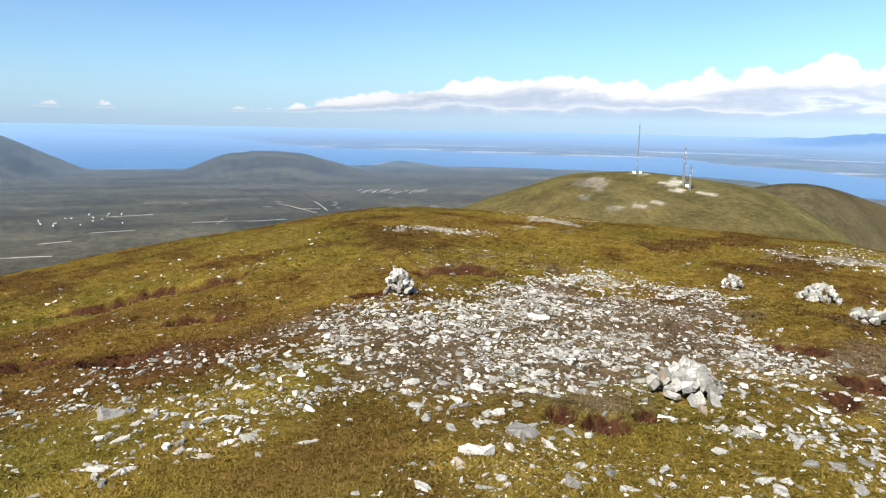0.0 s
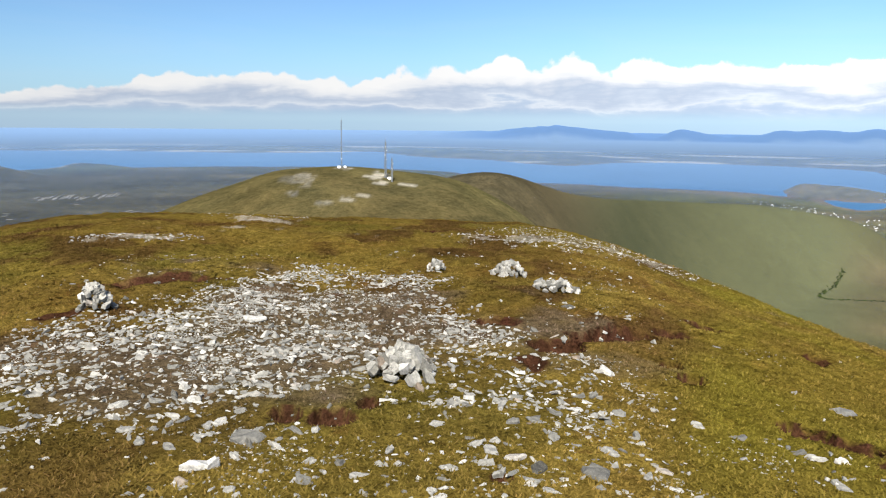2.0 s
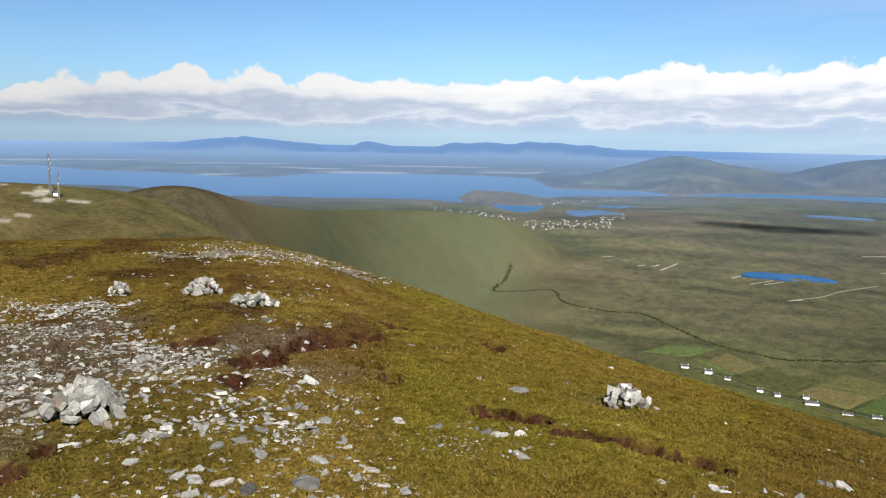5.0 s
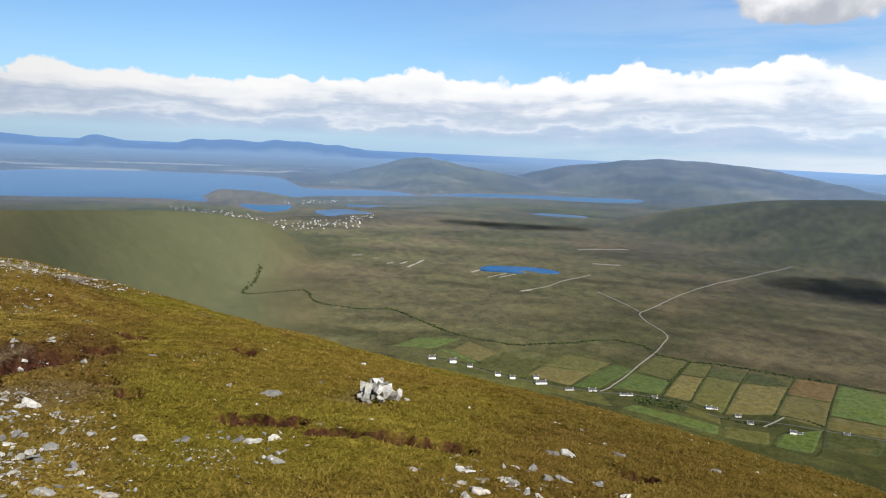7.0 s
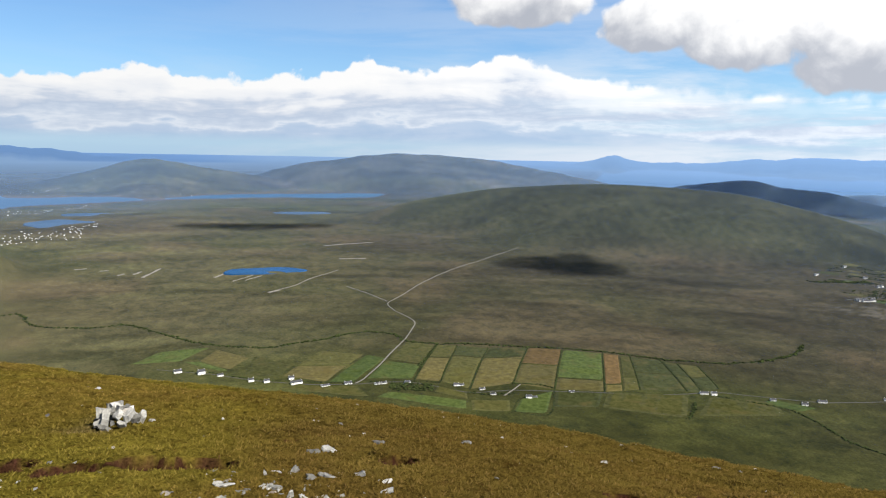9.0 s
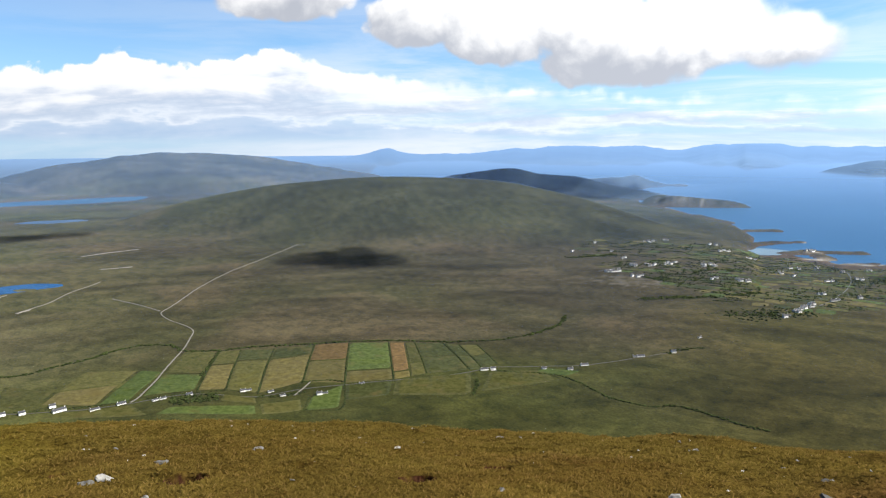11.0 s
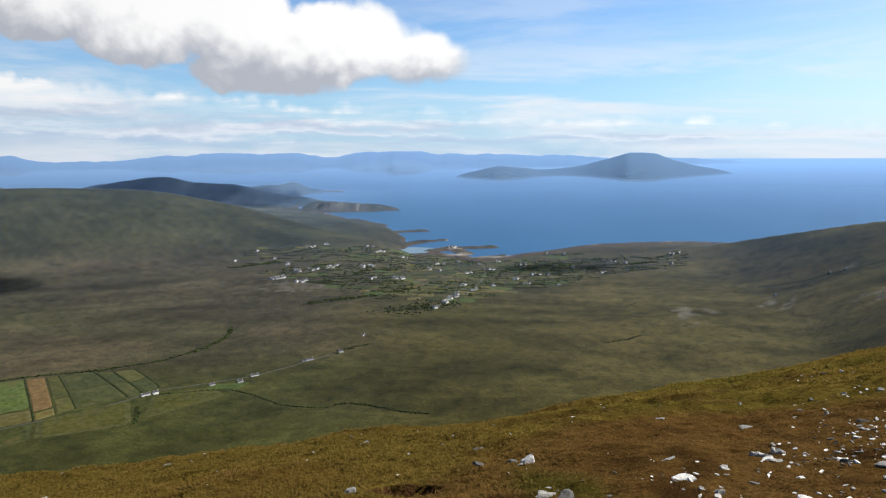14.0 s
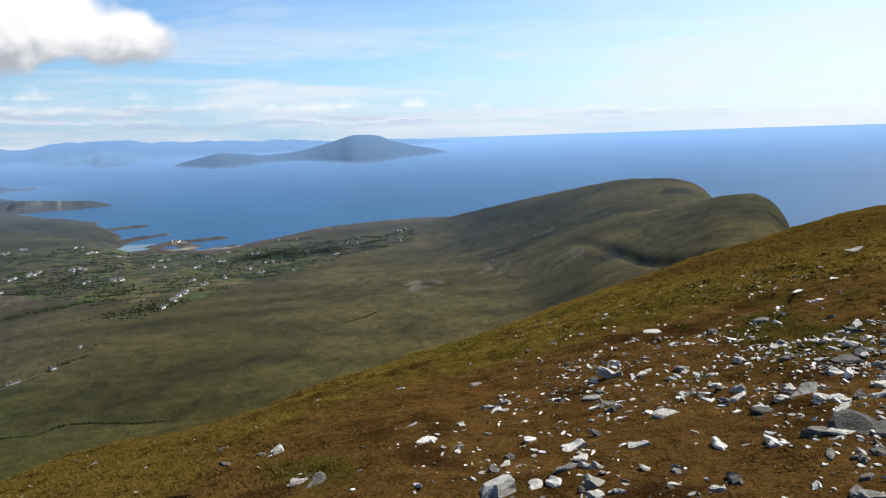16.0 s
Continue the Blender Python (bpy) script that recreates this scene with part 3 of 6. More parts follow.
def heights(az, r):
    """True height over the sea at bearings and distances (arrays of one shape)."""
    a = np.radians(az)
    x, y = np.sin(a) * r, np.cos(a) * r
    grain = fbm(x, y, 900, 5, 11)
    wig = fbm(x, y, 700, 5, 5, 0.6) * (60 + 0.02 * r)
    wig = wig * (1 - 0.8 * smooth(148, 152, az) * smooth(169, 165, az))
    s = np.maximum(curve(SHORE, az, 1) - r, r - curve(FAR_SHORE, az, 1)) + wig
    near_shore = sum(curve(SHORE, az + o, 1) for o in (-9, -6, -3, 0, 3, 6, 9)) / 7
    inland = np.maximum(near_shore - r, r - curve(FAR_SHORE, az, 1))
    floor = np.clip(s * 0.035, -25, 9 + 32 * smooth(200, 2200, inland)) + (6 * grain + 4 * fbm(x, y, 170, 4, 25)) * smooth(300, 1500, inland)
    # sounds and strands winding through the far lowland
    floor = floor - 34 * smooth(0.22, 0.45, fbm(az * 1.0, np.log(r) * 60, 14.0, 4, 231)) * smooth(12000, 13500, r) * smooth(27000, 22000, r) * smooth(100, 86, az)
    floor = floor + 30 * smooth(9000, 14000, r) * np.maximum(fbm(x, y, 5000, 4, 8), 0)
    total = np.exp(np.clip(floor / 14.0, -20, 40))
    for name, (knots, before, behind, w) in CRESTS.items():
        lo, hi = knots[0][0], knots[-1][0]
        for turn in (0, -360):
            b = az - turn
            m = (b > lo - 8) & (b < hi + 8)
            if not m.any():
                continue
            bb = np.clip(b[m], lo, hi)
            soft = (-1.4, -0.7, 0.0, 0.7, 1.4) if name == "spur" else (0.0,)
            rc = sum(curve(knots, bb + o, 2) for o in soft) / len(soft)
            rise = sum(curve(knots, bb + o, 1) for o in soft) / len(soft)
            zc = EYE + np.tan(np.radians(rise)) * rc + rc * rc / 1.46e7
            zc = zc - np.abs(b[m] - bb) * rc * 0.01
            d = r[m] - rc
            # keep the crest line, roughen the flanks
            rough = (fbm(x[m], y[m], max(w * 3.0, 60), 5, 3) - 0.6 * np.abs(fbm(x[m], y[m], max(w * 4.0, 90), 4, 13))) * np.minimum(np.abs(d) * 0.12, 12 + w * 0.16) * min(max(w / 150, 0.3), 1.0) * (0.25 if name == "spur" else 1.0) * np.where(rc > 13000, 0.6, np.where(rc > 8500, 1.0, np.minimum(1.0, 5000.0 / rc)))
            zc = zc + np.where((rc > 12000) & (rc < 20000), 0.0012, 0.0034) * np.maximum(rc - 4000, 0) * fbm(bb * 10.0, bb * 0.0 + w, 12.0, 5, 17)
            z = zc - np.where(d < 0, before, behind) * (np.sqrt(d * d + w * w) - w) + rough
            total[m] += np.exp(np.clip(z / 14.0, -20, 40))
    z = np.log(total) * 14.0
    hill = summit(az, r)
    hill = hill + smooth(120, 400, r) * 6 * fbm(x, y, 160, 4, 21)
    k = np.clip(r * 0.012, 0.05, 12)
    top = np.maximum(z, hill)
    z = top + k * np.log(np.exp(np.maximum((z - top) / k, -40)) + np.exp(np.maximum((hill - top) / k, -40)))
    # the tidal inlet, then the rocky points
    z = np.where((az > 153) & (az < 161) & (r < 4000), z - 16 * smooth(0.25, 0.6, np.exp(-((az - 157.0 - (r - 3450) / 130) / 2.0) ** 2 - ((r - 3430) / 95) ** 2)), z)
    for b0, r0, b1, r1, high, wide in SPITS:
        p, q = [np.array((math.sin(radians(b)) * d, math.cos(radians(b)) * d)) for b, d in ((b0, r0), (b1, r1))]
        u = np.clip(((x - p[0]) * (q - p)[0] + (y - p[1]) * (q - p)[1]) / ((q - p) @ (q - p)), 0, 1)
        d = np.hypot(x - p[0] - u * (q - p)[0], y - p[1] - u * (q - p)[1])
        z = np.maximum(z, np.where(d < 4 * wide, high * (1 - (d / wide) ** 2) + 5 * fbm(x, y, 60, 3, 241), -30))
    cut = 0 * z
    for b0, r0, b1, r1, head, foot, wide in GULLIES:
        p, q = [np.array((math.sin(radians(b)) * d, math.cos(radians(b)) * d)) for b, d in ((b0, r0), (b1, r1))]
        u = np.clip(((x - p[0]) * (q - p)[0] + (y - p[1]) * (q - p)[1]) / ((q - p) @ (q - p)), 0, 1)
        d = np.hypot(x - p[0] - u * (q - p)[0], y - p[1] - u * (q - p)[1])
        cut = np.maximum(cut, (head + (foot - head) * u) * np.exp(-((d / wide) ** 2)))
    z = z - cut
    lumps = 0.34 * fbm(x, y, 4.0, 3, 31) + 0.17 * fbm(x, y, 0.8, 3, 41) + 0.075 * fbm(x, y, 0.42, 2, 43)
    rag = fbm(x, y, 1.6, 4, 171)
    for b, d, db, dr in PEAT:
        z = z - (0.30 if d < 30 else 0.5) * smooth(0.38, 0.58, (w := np.exp(-((az - b) / db) ** 2 - ((r - d) / dr) ** 2)) + 0.9 * rag * smooth(0.03, 0.3, w))
    return z + lumps * smooth(2, 8, r) * (1 - smooth(60, 300, r)) * np.clip(r / 25, 0.3, 1)


AZ = np.concatenate([np.arange(-7, 216.01, 0.25), np.arange(218, 352.1, 2.0)])
RING = np.concatenate([[0.05, 0.15, 0.4], np.geomspace(0.8, 3, 8)[:-1], np.geomspace(3, 30, 260)[:-1], np.geomspace(30, 200, 90)[:-1], np.geomspace(200, 900, 120)[:-1], np.geomspace(900, 12000, 235)[:-1], np.geomspace(12000, 17500, 70)[:-1], np.geomspace(17500, 75000, 50)])
GAZ, GR = np.meshgrid(AZ, RING, indexing="ij")
GZ = heights(GAZ, GR)


def ground_height(az, r):
    """True height of the built sheet at single bearings and distances."""
    az = (np.asarray(az, float) + 7) % 360 - 7
    r = np.asarray(r, float)
    i = np.clip(np.searchsorted(AZ, az) - 1, 0, len(AZ) - 2)
    j = np.clip(np.searchsorted(RING, r) - 1, 0, len(RING) - 2)
    u = np.clip((az - AZ[i]) / (AZ[i + 1] - AZ[i]), 0, 1)
    v = np.clip((r - RING[j]) / (RING[j + 1] - RING[j]), 0, 1)
    return (GZ[i, j] * (1 - u) + GZ[i + 1, j] * u) * (1 - v) + (GZ[i, j + 1] * (1 - u) + GZ[i + 1, j + 1] * u) * v


def on_ground(az, r, lift=0.0):
    return place(az, r, ground_height(az, r) + lift)


def sheet(name, pts, closed, mat, colours=None, near=None):
    """A grid of points (columns, rows) as one smooth mesh."""
    a, b = pts.shape[:2]
    me = bpy.data.meshes.new(name)
    idx = np.arange(a * b).reshape(a, b)
    nxt = np.roll(idx, -1, 0) if closed else idx[1:]
    cur = idx if closed else idx[:-1]
    quads = np.stack([cur[:, :-1], cur[:, 1:], nxt[:, 1:], nxt[:, :-1]], -1).reshape(-1, 4)
    if name == "ground":
        # close the small ring at the middle
        i = np.arange(a // 2 - 1)
        quads = np.concatenate([quads, np.stack([idx[i, 0], idx[i + 1, 0], idx[a - 2 - i, 0], idx[a - 1 - i, 0]], -1)])
    me.vertices.add(a * b)
    me.vertices.foreach_set("co", pts.reshape(-1).astype(np.float32))
    me.loops.add(quads.size)
    me.loops.foreach_set("vertex_index", quads.reshape(-1).astype(np.int32))
    me.polygons.add(len(quads))
    me.polygons.foreach_set("loop_start", np.arange(0, quads.size, 4, dtype=np.int32))
    me.update(calc_edges=True)
    me.polygons.foreach_set("use_smooth", np.ones(len(quads), bool))
    if colours is not None:
        c = me.color_attributes.new("cover", "FLOAT_COLOR", "POINT")
        c.data.foreach_set("color", np.concatenate([colours, np.ones((*colours.shape[:2], 1))], -1).reshape(-1).astype(np.float32))
        f = me.attributes.new("near", "FLOAT", "POINT")
        f.data.foreach_set("value", near.reshape(-1).astype(np.float32))
    me.materials.append(mat)
    me.validate()
    return new(name, me)


def blend(c, f, colour):
    f = np.clip(f, 0, 1)[..., None]
    return c * (1 - f) + np.array(colour) * f


# sand, scree, and gravel scars round the masts: bearing, distance, half widths
SANDS = [(24.3, 8300, 0.9, 350), (25.5, 8900, 0.5, 250), (6.5, 7150, 3.2, 130), (19.5, 13500, 2.5, 350), (27, 12700, 3, 300), (34, 12100, 4, 250), (43, 11800, 4, 250),
         (58, 9100, 3, 150), (161.2, 3290, 1.3, 32), (163.0, 3215, 1.2, 25), (160.6, 3480, 0.4, 30), (70, 9900, 4, 200), (30, 14500, 6, 300), (50, 13500, 6, 300), (60, 12000, 5, 220), (75, 11500, 6, 220), (45, 17000, 8, 400), (66, 10600, 3, 120), (82, 10200, 4, 150)]
SCREES = [(179, 2000, 1.6, 130), (184.5, 2200, 1.6, 110), (189, 2450, 0.8, 30), (191, 2020, 1.8, 60), 
          (147.5, 2350, 3.0, 120), (41, 610, 1.2, 30)]
SCARS = [(47.2, 628, 1.0, 26, 0.36), (47.6, 602, 0.9, 7, 0.36), (49.6, 608, 1.1, 4, 0.32), (43.2, 533, 1.0, 5, 0.23), (44.8, 545, 1.0, 6, 0.24), (46.2, 558, 0.8, 6, 0.24), (41.4, 605, 1.1, 40, 0.17),
         (44.8, 655, 1.0, 5, 0.26), (29.5, 36.5, 4, 0.9, 0.30), (38.6, 57, 2.6, 5, 0.28), (60, 41, 6, 3, 0.20), (66, 46, 5, 6, 0.20), (36, 46, 1.2, 1.0, 0.3)]
# rock faces darkened with shade put into the colour: bearing, distance, half widths
SHADED_CRAGS = [(198.8, 2640, 1.5, 60), (205.4, 2150, 0.8, 120), (193.8, 1880, 1.0, 50), (196.2, 1740, 1.3, 45), (152.8, 5900, 3.5, 60)]


def land_cover():
    """Plant cover and bare soil as base colours, with some haze and shade put in."""
    a = np.radians(GAZ)
    x, y = np.sin(a) * GR, np.cos(a) * GR
    n1, n2, n3 = fbm(x, y, 1400, 5, 51), fbm(x, y, 300, 5, 61), fbm(x, y, 6.0, 5, 71)
    tang, rad = np.radians(GAZ) * 2600, np.minimum(GR, 2600 + (GR - 2600) * 0.4)
    n4, n5 = fbm(tang / 3.5, rad, 70, 5, 181), fbm(tang / 2.2, rad, 260, 5, 191)
    c = np.zeros((*GR.shape, 3)) + np.array((0.098, 0.084, 0.048))          # brown bog
    c = blend(c, 0.30 + 1.3 * n1, (0.082, 0.086, 0.032))                    # green moor
    c = blend(c, smooth(0.0, 0.45, n2) * 0.7, (0.110, 0.088, 0.050))
    c = blend(c, smooth(0.05, 0.5, n5) * 0.4, (0.074, 0.064, 0.036))
    c = blend(c, smooth(60, 160, GZ) * 0.55, (0.086, 0.090, 0.036))         # grassy hillsides
    c = blend(c, smooth(58, 64, GAZ) * smooth(86, 80, GAZ) * smooth(800, 1100, GR) * smooth(3000, 2400, GR) * (0.9 + 0.2 * n2), (0.088, 0.097, 0.050))
    c = blend(c, smooth(86, 100, GAZ) * smooth(1650, 1350, GR) * (0.85 + 0.6 * n2), (0.076, 0.081, 0.024))
    c = blend(c, smooth(146, 160, GAZ) * smooth(2600, 1900, GR) * (0.85 + 0.6 * n2), (0.095, 0.084, 0.027))
    c = blend(c, smooth(40, 30, GAZ) * smooth(1500, 2000, GR) * smooth(8000, 6000, GR) * 0.8, (0.080, 0.076, 0.054))
    calm = smooth(58, 64, GAZ) * smooth(88, 82, GAZ) * smooth(800, 1100, GR) * smooth(3200, 2600, GR)
    c = blend(c, smooth(112, 122, GAZ) * smooth(160, 150, GAZ) * smooth(3000, 3400, GR) * smooth(5200, 4800, GR) * 0.8, (0.078, 0.080, 0.036))
    # cloud shade on these hills put partly into the cover colour
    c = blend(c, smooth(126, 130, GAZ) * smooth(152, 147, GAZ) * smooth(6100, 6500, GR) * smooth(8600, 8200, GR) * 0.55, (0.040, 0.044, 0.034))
    c = blend(c, smooth(48, 54, GAZ) * smooth(68, 60, GAZ) * smooth(700, 900, GR) * smooth(2000, 1300, GR) * 0.7, (0.130, 0.106, 0.066))
    c = blend(c, smooth(158, 172, GAZ) * smooth(1000, 1500, GR) * smooth(4200, 3600, GR) * (0.75 + 0.5 * n2), (0.100, 0.085, 0.032))
    c = blend(c, smooth(98, 103, GAZ) * smooth(132, 126, GAZ) * smooth(8200, 8800, GR) * 0.6, (0.082, 0.066, 0.058))
    # the island's shaded side put into a darker cover
    c = blend(c, smooth(158, 160, GAZ) * smooth(184, 182, GAZ) * smooth(11000, 12500, GR) * smooth(19000, 17500, GR) * 0.8, (0.056, 0.060, 0.036))
    # farthest land tinted blue-grey, haze put into its colour
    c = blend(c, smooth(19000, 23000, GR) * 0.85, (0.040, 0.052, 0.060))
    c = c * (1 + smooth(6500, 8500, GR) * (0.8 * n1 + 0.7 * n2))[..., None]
    c = c * (1 + (0.58 * n4 + 0.24 * n2) * (1 - 0.85 * calm))[..., None]
    # the summit: golden grass and moss, dark peat, bleached turf on the south-west
    hill = 1 - smooth(300, 900, GR)
    turf = np.zeros_like(c) + np.array((0.215, 0.152, 0.036))
    turf = blend(turf, 0.45 + 1.4 * n3, (0.168, 0.142, 0.032))
    turf = blend(turf, smooth(0.1, 0.5, fbm(x, y, 3.0, 5, 141)) * 0.6, (0.125, 0.075, 0.030))
    turf = blend(turf, smooth(0.05, 0.45, fbm(x, y, 14, 5, 81)) * 0.55, (0.150, 0.092, 0.028))
    turf = blend(turf, smooth(-0.05, -0.4, fbm(x, y, 2.2, 4, 151)) * 0.5 * smooth(60, 20, GR), (0.290, 0.215, 0.050))
    # brown heather and pale bents in bands along the slope
    band = fbm(GAZ * 0.55, np.log(GR) * 16, 2.4, 5, 281)
    turf = blend(turf, smooth(0.02, 0.34, band) * 0.75 * smooth(12, 18, GR) * smooth(84, 70, GAZ), (0.096, 0.054, 0.024))
    turf = blend(turf, smooth(-0.10, -0.42, band) * 0.6 * smooth(12, 18, GR) * smooth(90, 76, GAZ), (0.250, 0.190, 0.045))
    # heathery brown on the north flank, green sward on the east, gravelly soil among the stones
    turf = blend(turf, smooth(38, 20, GAZ) * smooth(11, 15, GR) * smooth(26, 20, GR) * (0.75 + n3), (0.115, 0.062, 0.026))
    turf = blend(turf, smooth(68, 76, GAZ) * smooth(108, 96, GAZ) * smooth(2.5, 6.5, GR) * (0.75 + 0.9 * n3), (0.188, 0.164, 0.026))
    turf = blend(turf, smooth(98, 112, GAZ) * smooth(168, 158, GAZ) * (0.7 + 0.9 * n3), (0.172, 0.128, 0.032))
    soil = np.exp(-(((GAZ - 44) / 24) ** 2) - ((np.log(GR / 14.5)) / 0.42) ** 2) + 0.8 * fbm(x, y, 2.5, 4, 161)
    turf = blend(turf, smooth(0.40, 0.85, soil) * 0.85, (0.165, 0.128, 0.090))
    edge = curve([(148, 7.0), (155.7, 11.6), (160.5, 14.2), (170, 16.9), (181, 19.6), (191, 21.7), (205, 24.5), (216, 26), (230, 24)], np.clip(GAZ, 148, 230), 1)
    dry = smooth(-0.06, 0.16, np.log(edge / GR) + 0.22 * n3) * (1 - smooth(218, 225, GAZ)) * smooth(147, 153, GAZ) * smooth(3.0, 6.5, GR)
    turf = blend(turf, dry * (0.85 + 0.5 * n3), (0.185, 0.110, 0.038))
    turf = blend(turf, dry * smooth(0.05, 0.5, fbm(x, y, 1.3, 5, 201)) * 0.8, (0.075, 0.042, 0.018))
    turf = blend(turf, dry * smooth(-0.15, -0.5, fbm(x, y, 2.6, 5, 211)) * 0.8, (0.105, 0.100, 0.022))
    # brightness by bearing: differences of light and exposure put into the turf colour
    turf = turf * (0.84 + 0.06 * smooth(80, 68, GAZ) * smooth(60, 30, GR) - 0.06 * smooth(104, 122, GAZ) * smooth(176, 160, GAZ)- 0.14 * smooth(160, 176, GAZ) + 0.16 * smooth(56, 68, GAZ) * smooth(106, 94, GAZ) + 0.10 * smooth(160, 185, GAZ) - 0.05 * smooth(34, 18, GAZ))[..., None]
    # paler, duller turf on the mast hill: haze put into the colour
    turf = blend(turf, smooth(110, 330, GR) * smooth(70, 60, GAZ) * (0.85 + 0.5 * n2), (0.180, 0.140, 0.064))
    c = c * (1 - hill[..., None]) + turf * hill[..., None]
    rag = fbm(x, y, 1.6, 4, 171)
    for b, r, db, dr in PEAT:
        q = np.exp(-((GAZ - b) / db) ** 2 - ((GR - r) / dr) ** 2)
        q = q + 0.9 * rag * smooth(0.03, 0.3, q)
        c = blend(c, smooth(0.25, 0.38, q) * 0.97, (0.074, 0.034, 0.022))
    for b, r, db, dr, tone in SCARS:
        j = np.where(np.abs(RING - r) < 4 * dr)[0]
        k = slice(j[0], j[-1] + 1)
        q = np.exp(-((GAZ[:, k] - b) / db) ** 2 - ((GR[:, k] - r) / dr) ** 2) + 1.0 * fbm(x[:, k], y[:, k], 0.02 * r, 5, 99, 0.75)
        c[:, k] = blend(c[:, k], smooth(0.50, 0.85, q) * 0.85 * (np.abs(GAZ[:, k] - b) < 4 * db), (tone * 1.6, tone * 1.5, tone * 1.3))
    # sand and bare rock along the waterline
    c = blend(c, smooth(9, 2, GZ) * smooth(1500, 2500, GR) * 0.7, (0.15, 0.105, 0.075))
    for b, r, db, dr in SANDS:
        c = blend(c, smooth(0.25, 0.6, np.exp(-((GAZ - b) / db) ** 2 - ((GR - r) / dr) ** 2) + 0.25 * n2), (0.50, 0.44, 0.36))
    steep = np.abs(np.gradient(GZ, axis=1) / np.gradient(GR, axis=1))
    c = blend(c, smooth(0.55, 1.0, steep) * (GR > 1500) * 0.9, (0.20, 0.185, 0.165))
    head = (GAZ > 148.5) & (GAZ < 157) & (GR > 5600) & (GR < 6050) & (GZ > 4)
    c = blend(c, head * smooth(0.35, 0.8, steep) * (0.10 + 1.5 * fbm(GAZ * 10, GAZ * 0, 3.0, 4, 251)), (0.42, 0.40, 0.36))
    c = blend(c, smooth(1.2, 0.2, np.abs(GZ - 0.3)) * 0.6 * smooth(0.22, 0.42, fbm(x, y, 70, 4, 221)) * (GAZ > 148) * (GAZ < 183), (0.8, 0.8, 0.8))
    for b, r, db, dr in SHADED_CRAGS:
        q = np.exp(-((GAZ - b) / db) ** 2 - ((GR - r) / dr) ** 2) + 0.5 * n2
        c = blend(c, smooth(0.40, 0.75, q) * 0.8 * (np.abs(GAZ - b) < 3 * db), (0.050, 0.046, 0.040))
    gravel = fbm(x, y, 28, 4, 131)
    for b, r, db, dr in SCREES:
        q = np.exp(-((GAZ - b) / db) ** 2 - ((GR - r) / dr) ** 2) * (0.3 + 2.2 * gravel)
        c = blend(c, smooth(0.3, 0.6, q) * 0.5, (0.24, 0.22, 0.18))
    # sunny and cloud-shaded bearings lightened or darkened in the land colour
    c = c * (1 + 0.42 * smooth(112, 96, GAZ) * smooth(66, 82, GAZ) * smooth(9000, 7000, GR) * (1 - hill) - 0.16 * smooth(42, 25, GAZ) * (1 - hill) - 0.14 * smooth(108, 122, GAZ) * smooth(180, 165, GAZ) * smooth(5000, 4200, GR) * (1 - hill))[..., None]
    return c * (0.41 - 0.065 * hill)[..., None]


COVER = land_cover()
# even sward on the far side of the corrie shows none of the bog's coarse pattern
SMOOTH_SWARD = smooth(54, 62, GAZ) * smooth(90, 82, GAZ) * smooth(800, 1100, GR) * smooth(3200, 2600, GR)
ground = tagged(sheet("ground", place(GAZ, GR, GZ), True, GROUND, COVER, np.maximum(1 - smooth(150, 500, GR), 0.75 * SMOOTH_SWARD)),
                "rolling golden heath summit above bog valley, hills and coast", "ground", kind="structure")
wa, wr = np.meshgrid(np.arange(0, 360, 2.0), np.geomspace(1000, 75000, 90), indexing="ij")
water = tagged(sheet("water", place(wa, wr, 0 * wr), True, WATER), "deep blue sea and bays reaching the horizon", "sea", kind="structure")
# haze painted on an added sheet close over the land, thicker with distance
ia, ir = np.arange(len(AZ)), np.arange(int(np.searchsorted(RING, 900)), len(RING))
hz = np.maximum(GZ[np.ix_(ia, ir)], 0.0)
ha, hr = np.meshgrid(AZ[ia], RING[ir], indexing="ij")
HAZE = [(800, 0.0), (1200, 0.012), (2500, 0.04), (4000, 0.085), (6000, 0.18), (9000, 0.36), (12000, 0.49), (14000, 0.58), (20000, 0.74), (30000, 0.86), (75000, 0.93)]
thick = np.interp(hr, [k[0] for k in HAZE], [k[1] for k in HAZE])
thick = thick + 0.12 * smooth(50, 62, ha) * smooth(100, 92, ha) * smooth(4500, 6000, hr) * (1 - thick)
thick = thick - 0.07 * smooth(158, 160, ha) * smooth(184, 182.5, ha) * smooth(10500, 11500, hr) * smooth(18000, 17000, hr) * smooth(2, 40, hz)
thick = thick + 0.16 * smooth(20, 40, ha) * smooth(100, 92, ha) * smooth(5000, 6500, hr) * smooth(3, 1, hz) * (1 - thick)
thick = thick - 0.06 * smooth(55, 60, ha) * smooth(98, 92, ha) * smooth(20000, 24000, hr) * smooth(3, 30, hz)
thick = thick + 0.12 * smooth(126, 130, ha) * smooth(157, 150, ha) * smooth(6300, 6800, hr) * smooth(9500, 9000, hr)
air = blend(np.zeros((*hr.shape, 3)) + np.array((0.150, 0.246, 0.405)), smooth(105, 185, ha) * smooth(330, 250, ha), (0.205, 0.370, 0.660))  # painted paler on the sunward side, as haze glows there
air = blend(air, 0.75 * smooth(20000, 24000, hr) * smooth(3, 30, hz) * smooth(50, 58, ha) * smooth(104, 96, ha), (0.088, 0.180, 0.370))  # ranges under cloud: shade put into the sheet's colour
# southern ranges darkened likewise, more weakly
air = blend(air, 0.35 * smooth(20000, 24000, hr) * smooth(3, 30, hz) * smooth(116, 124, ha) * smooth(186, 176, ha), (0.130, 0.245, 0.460))
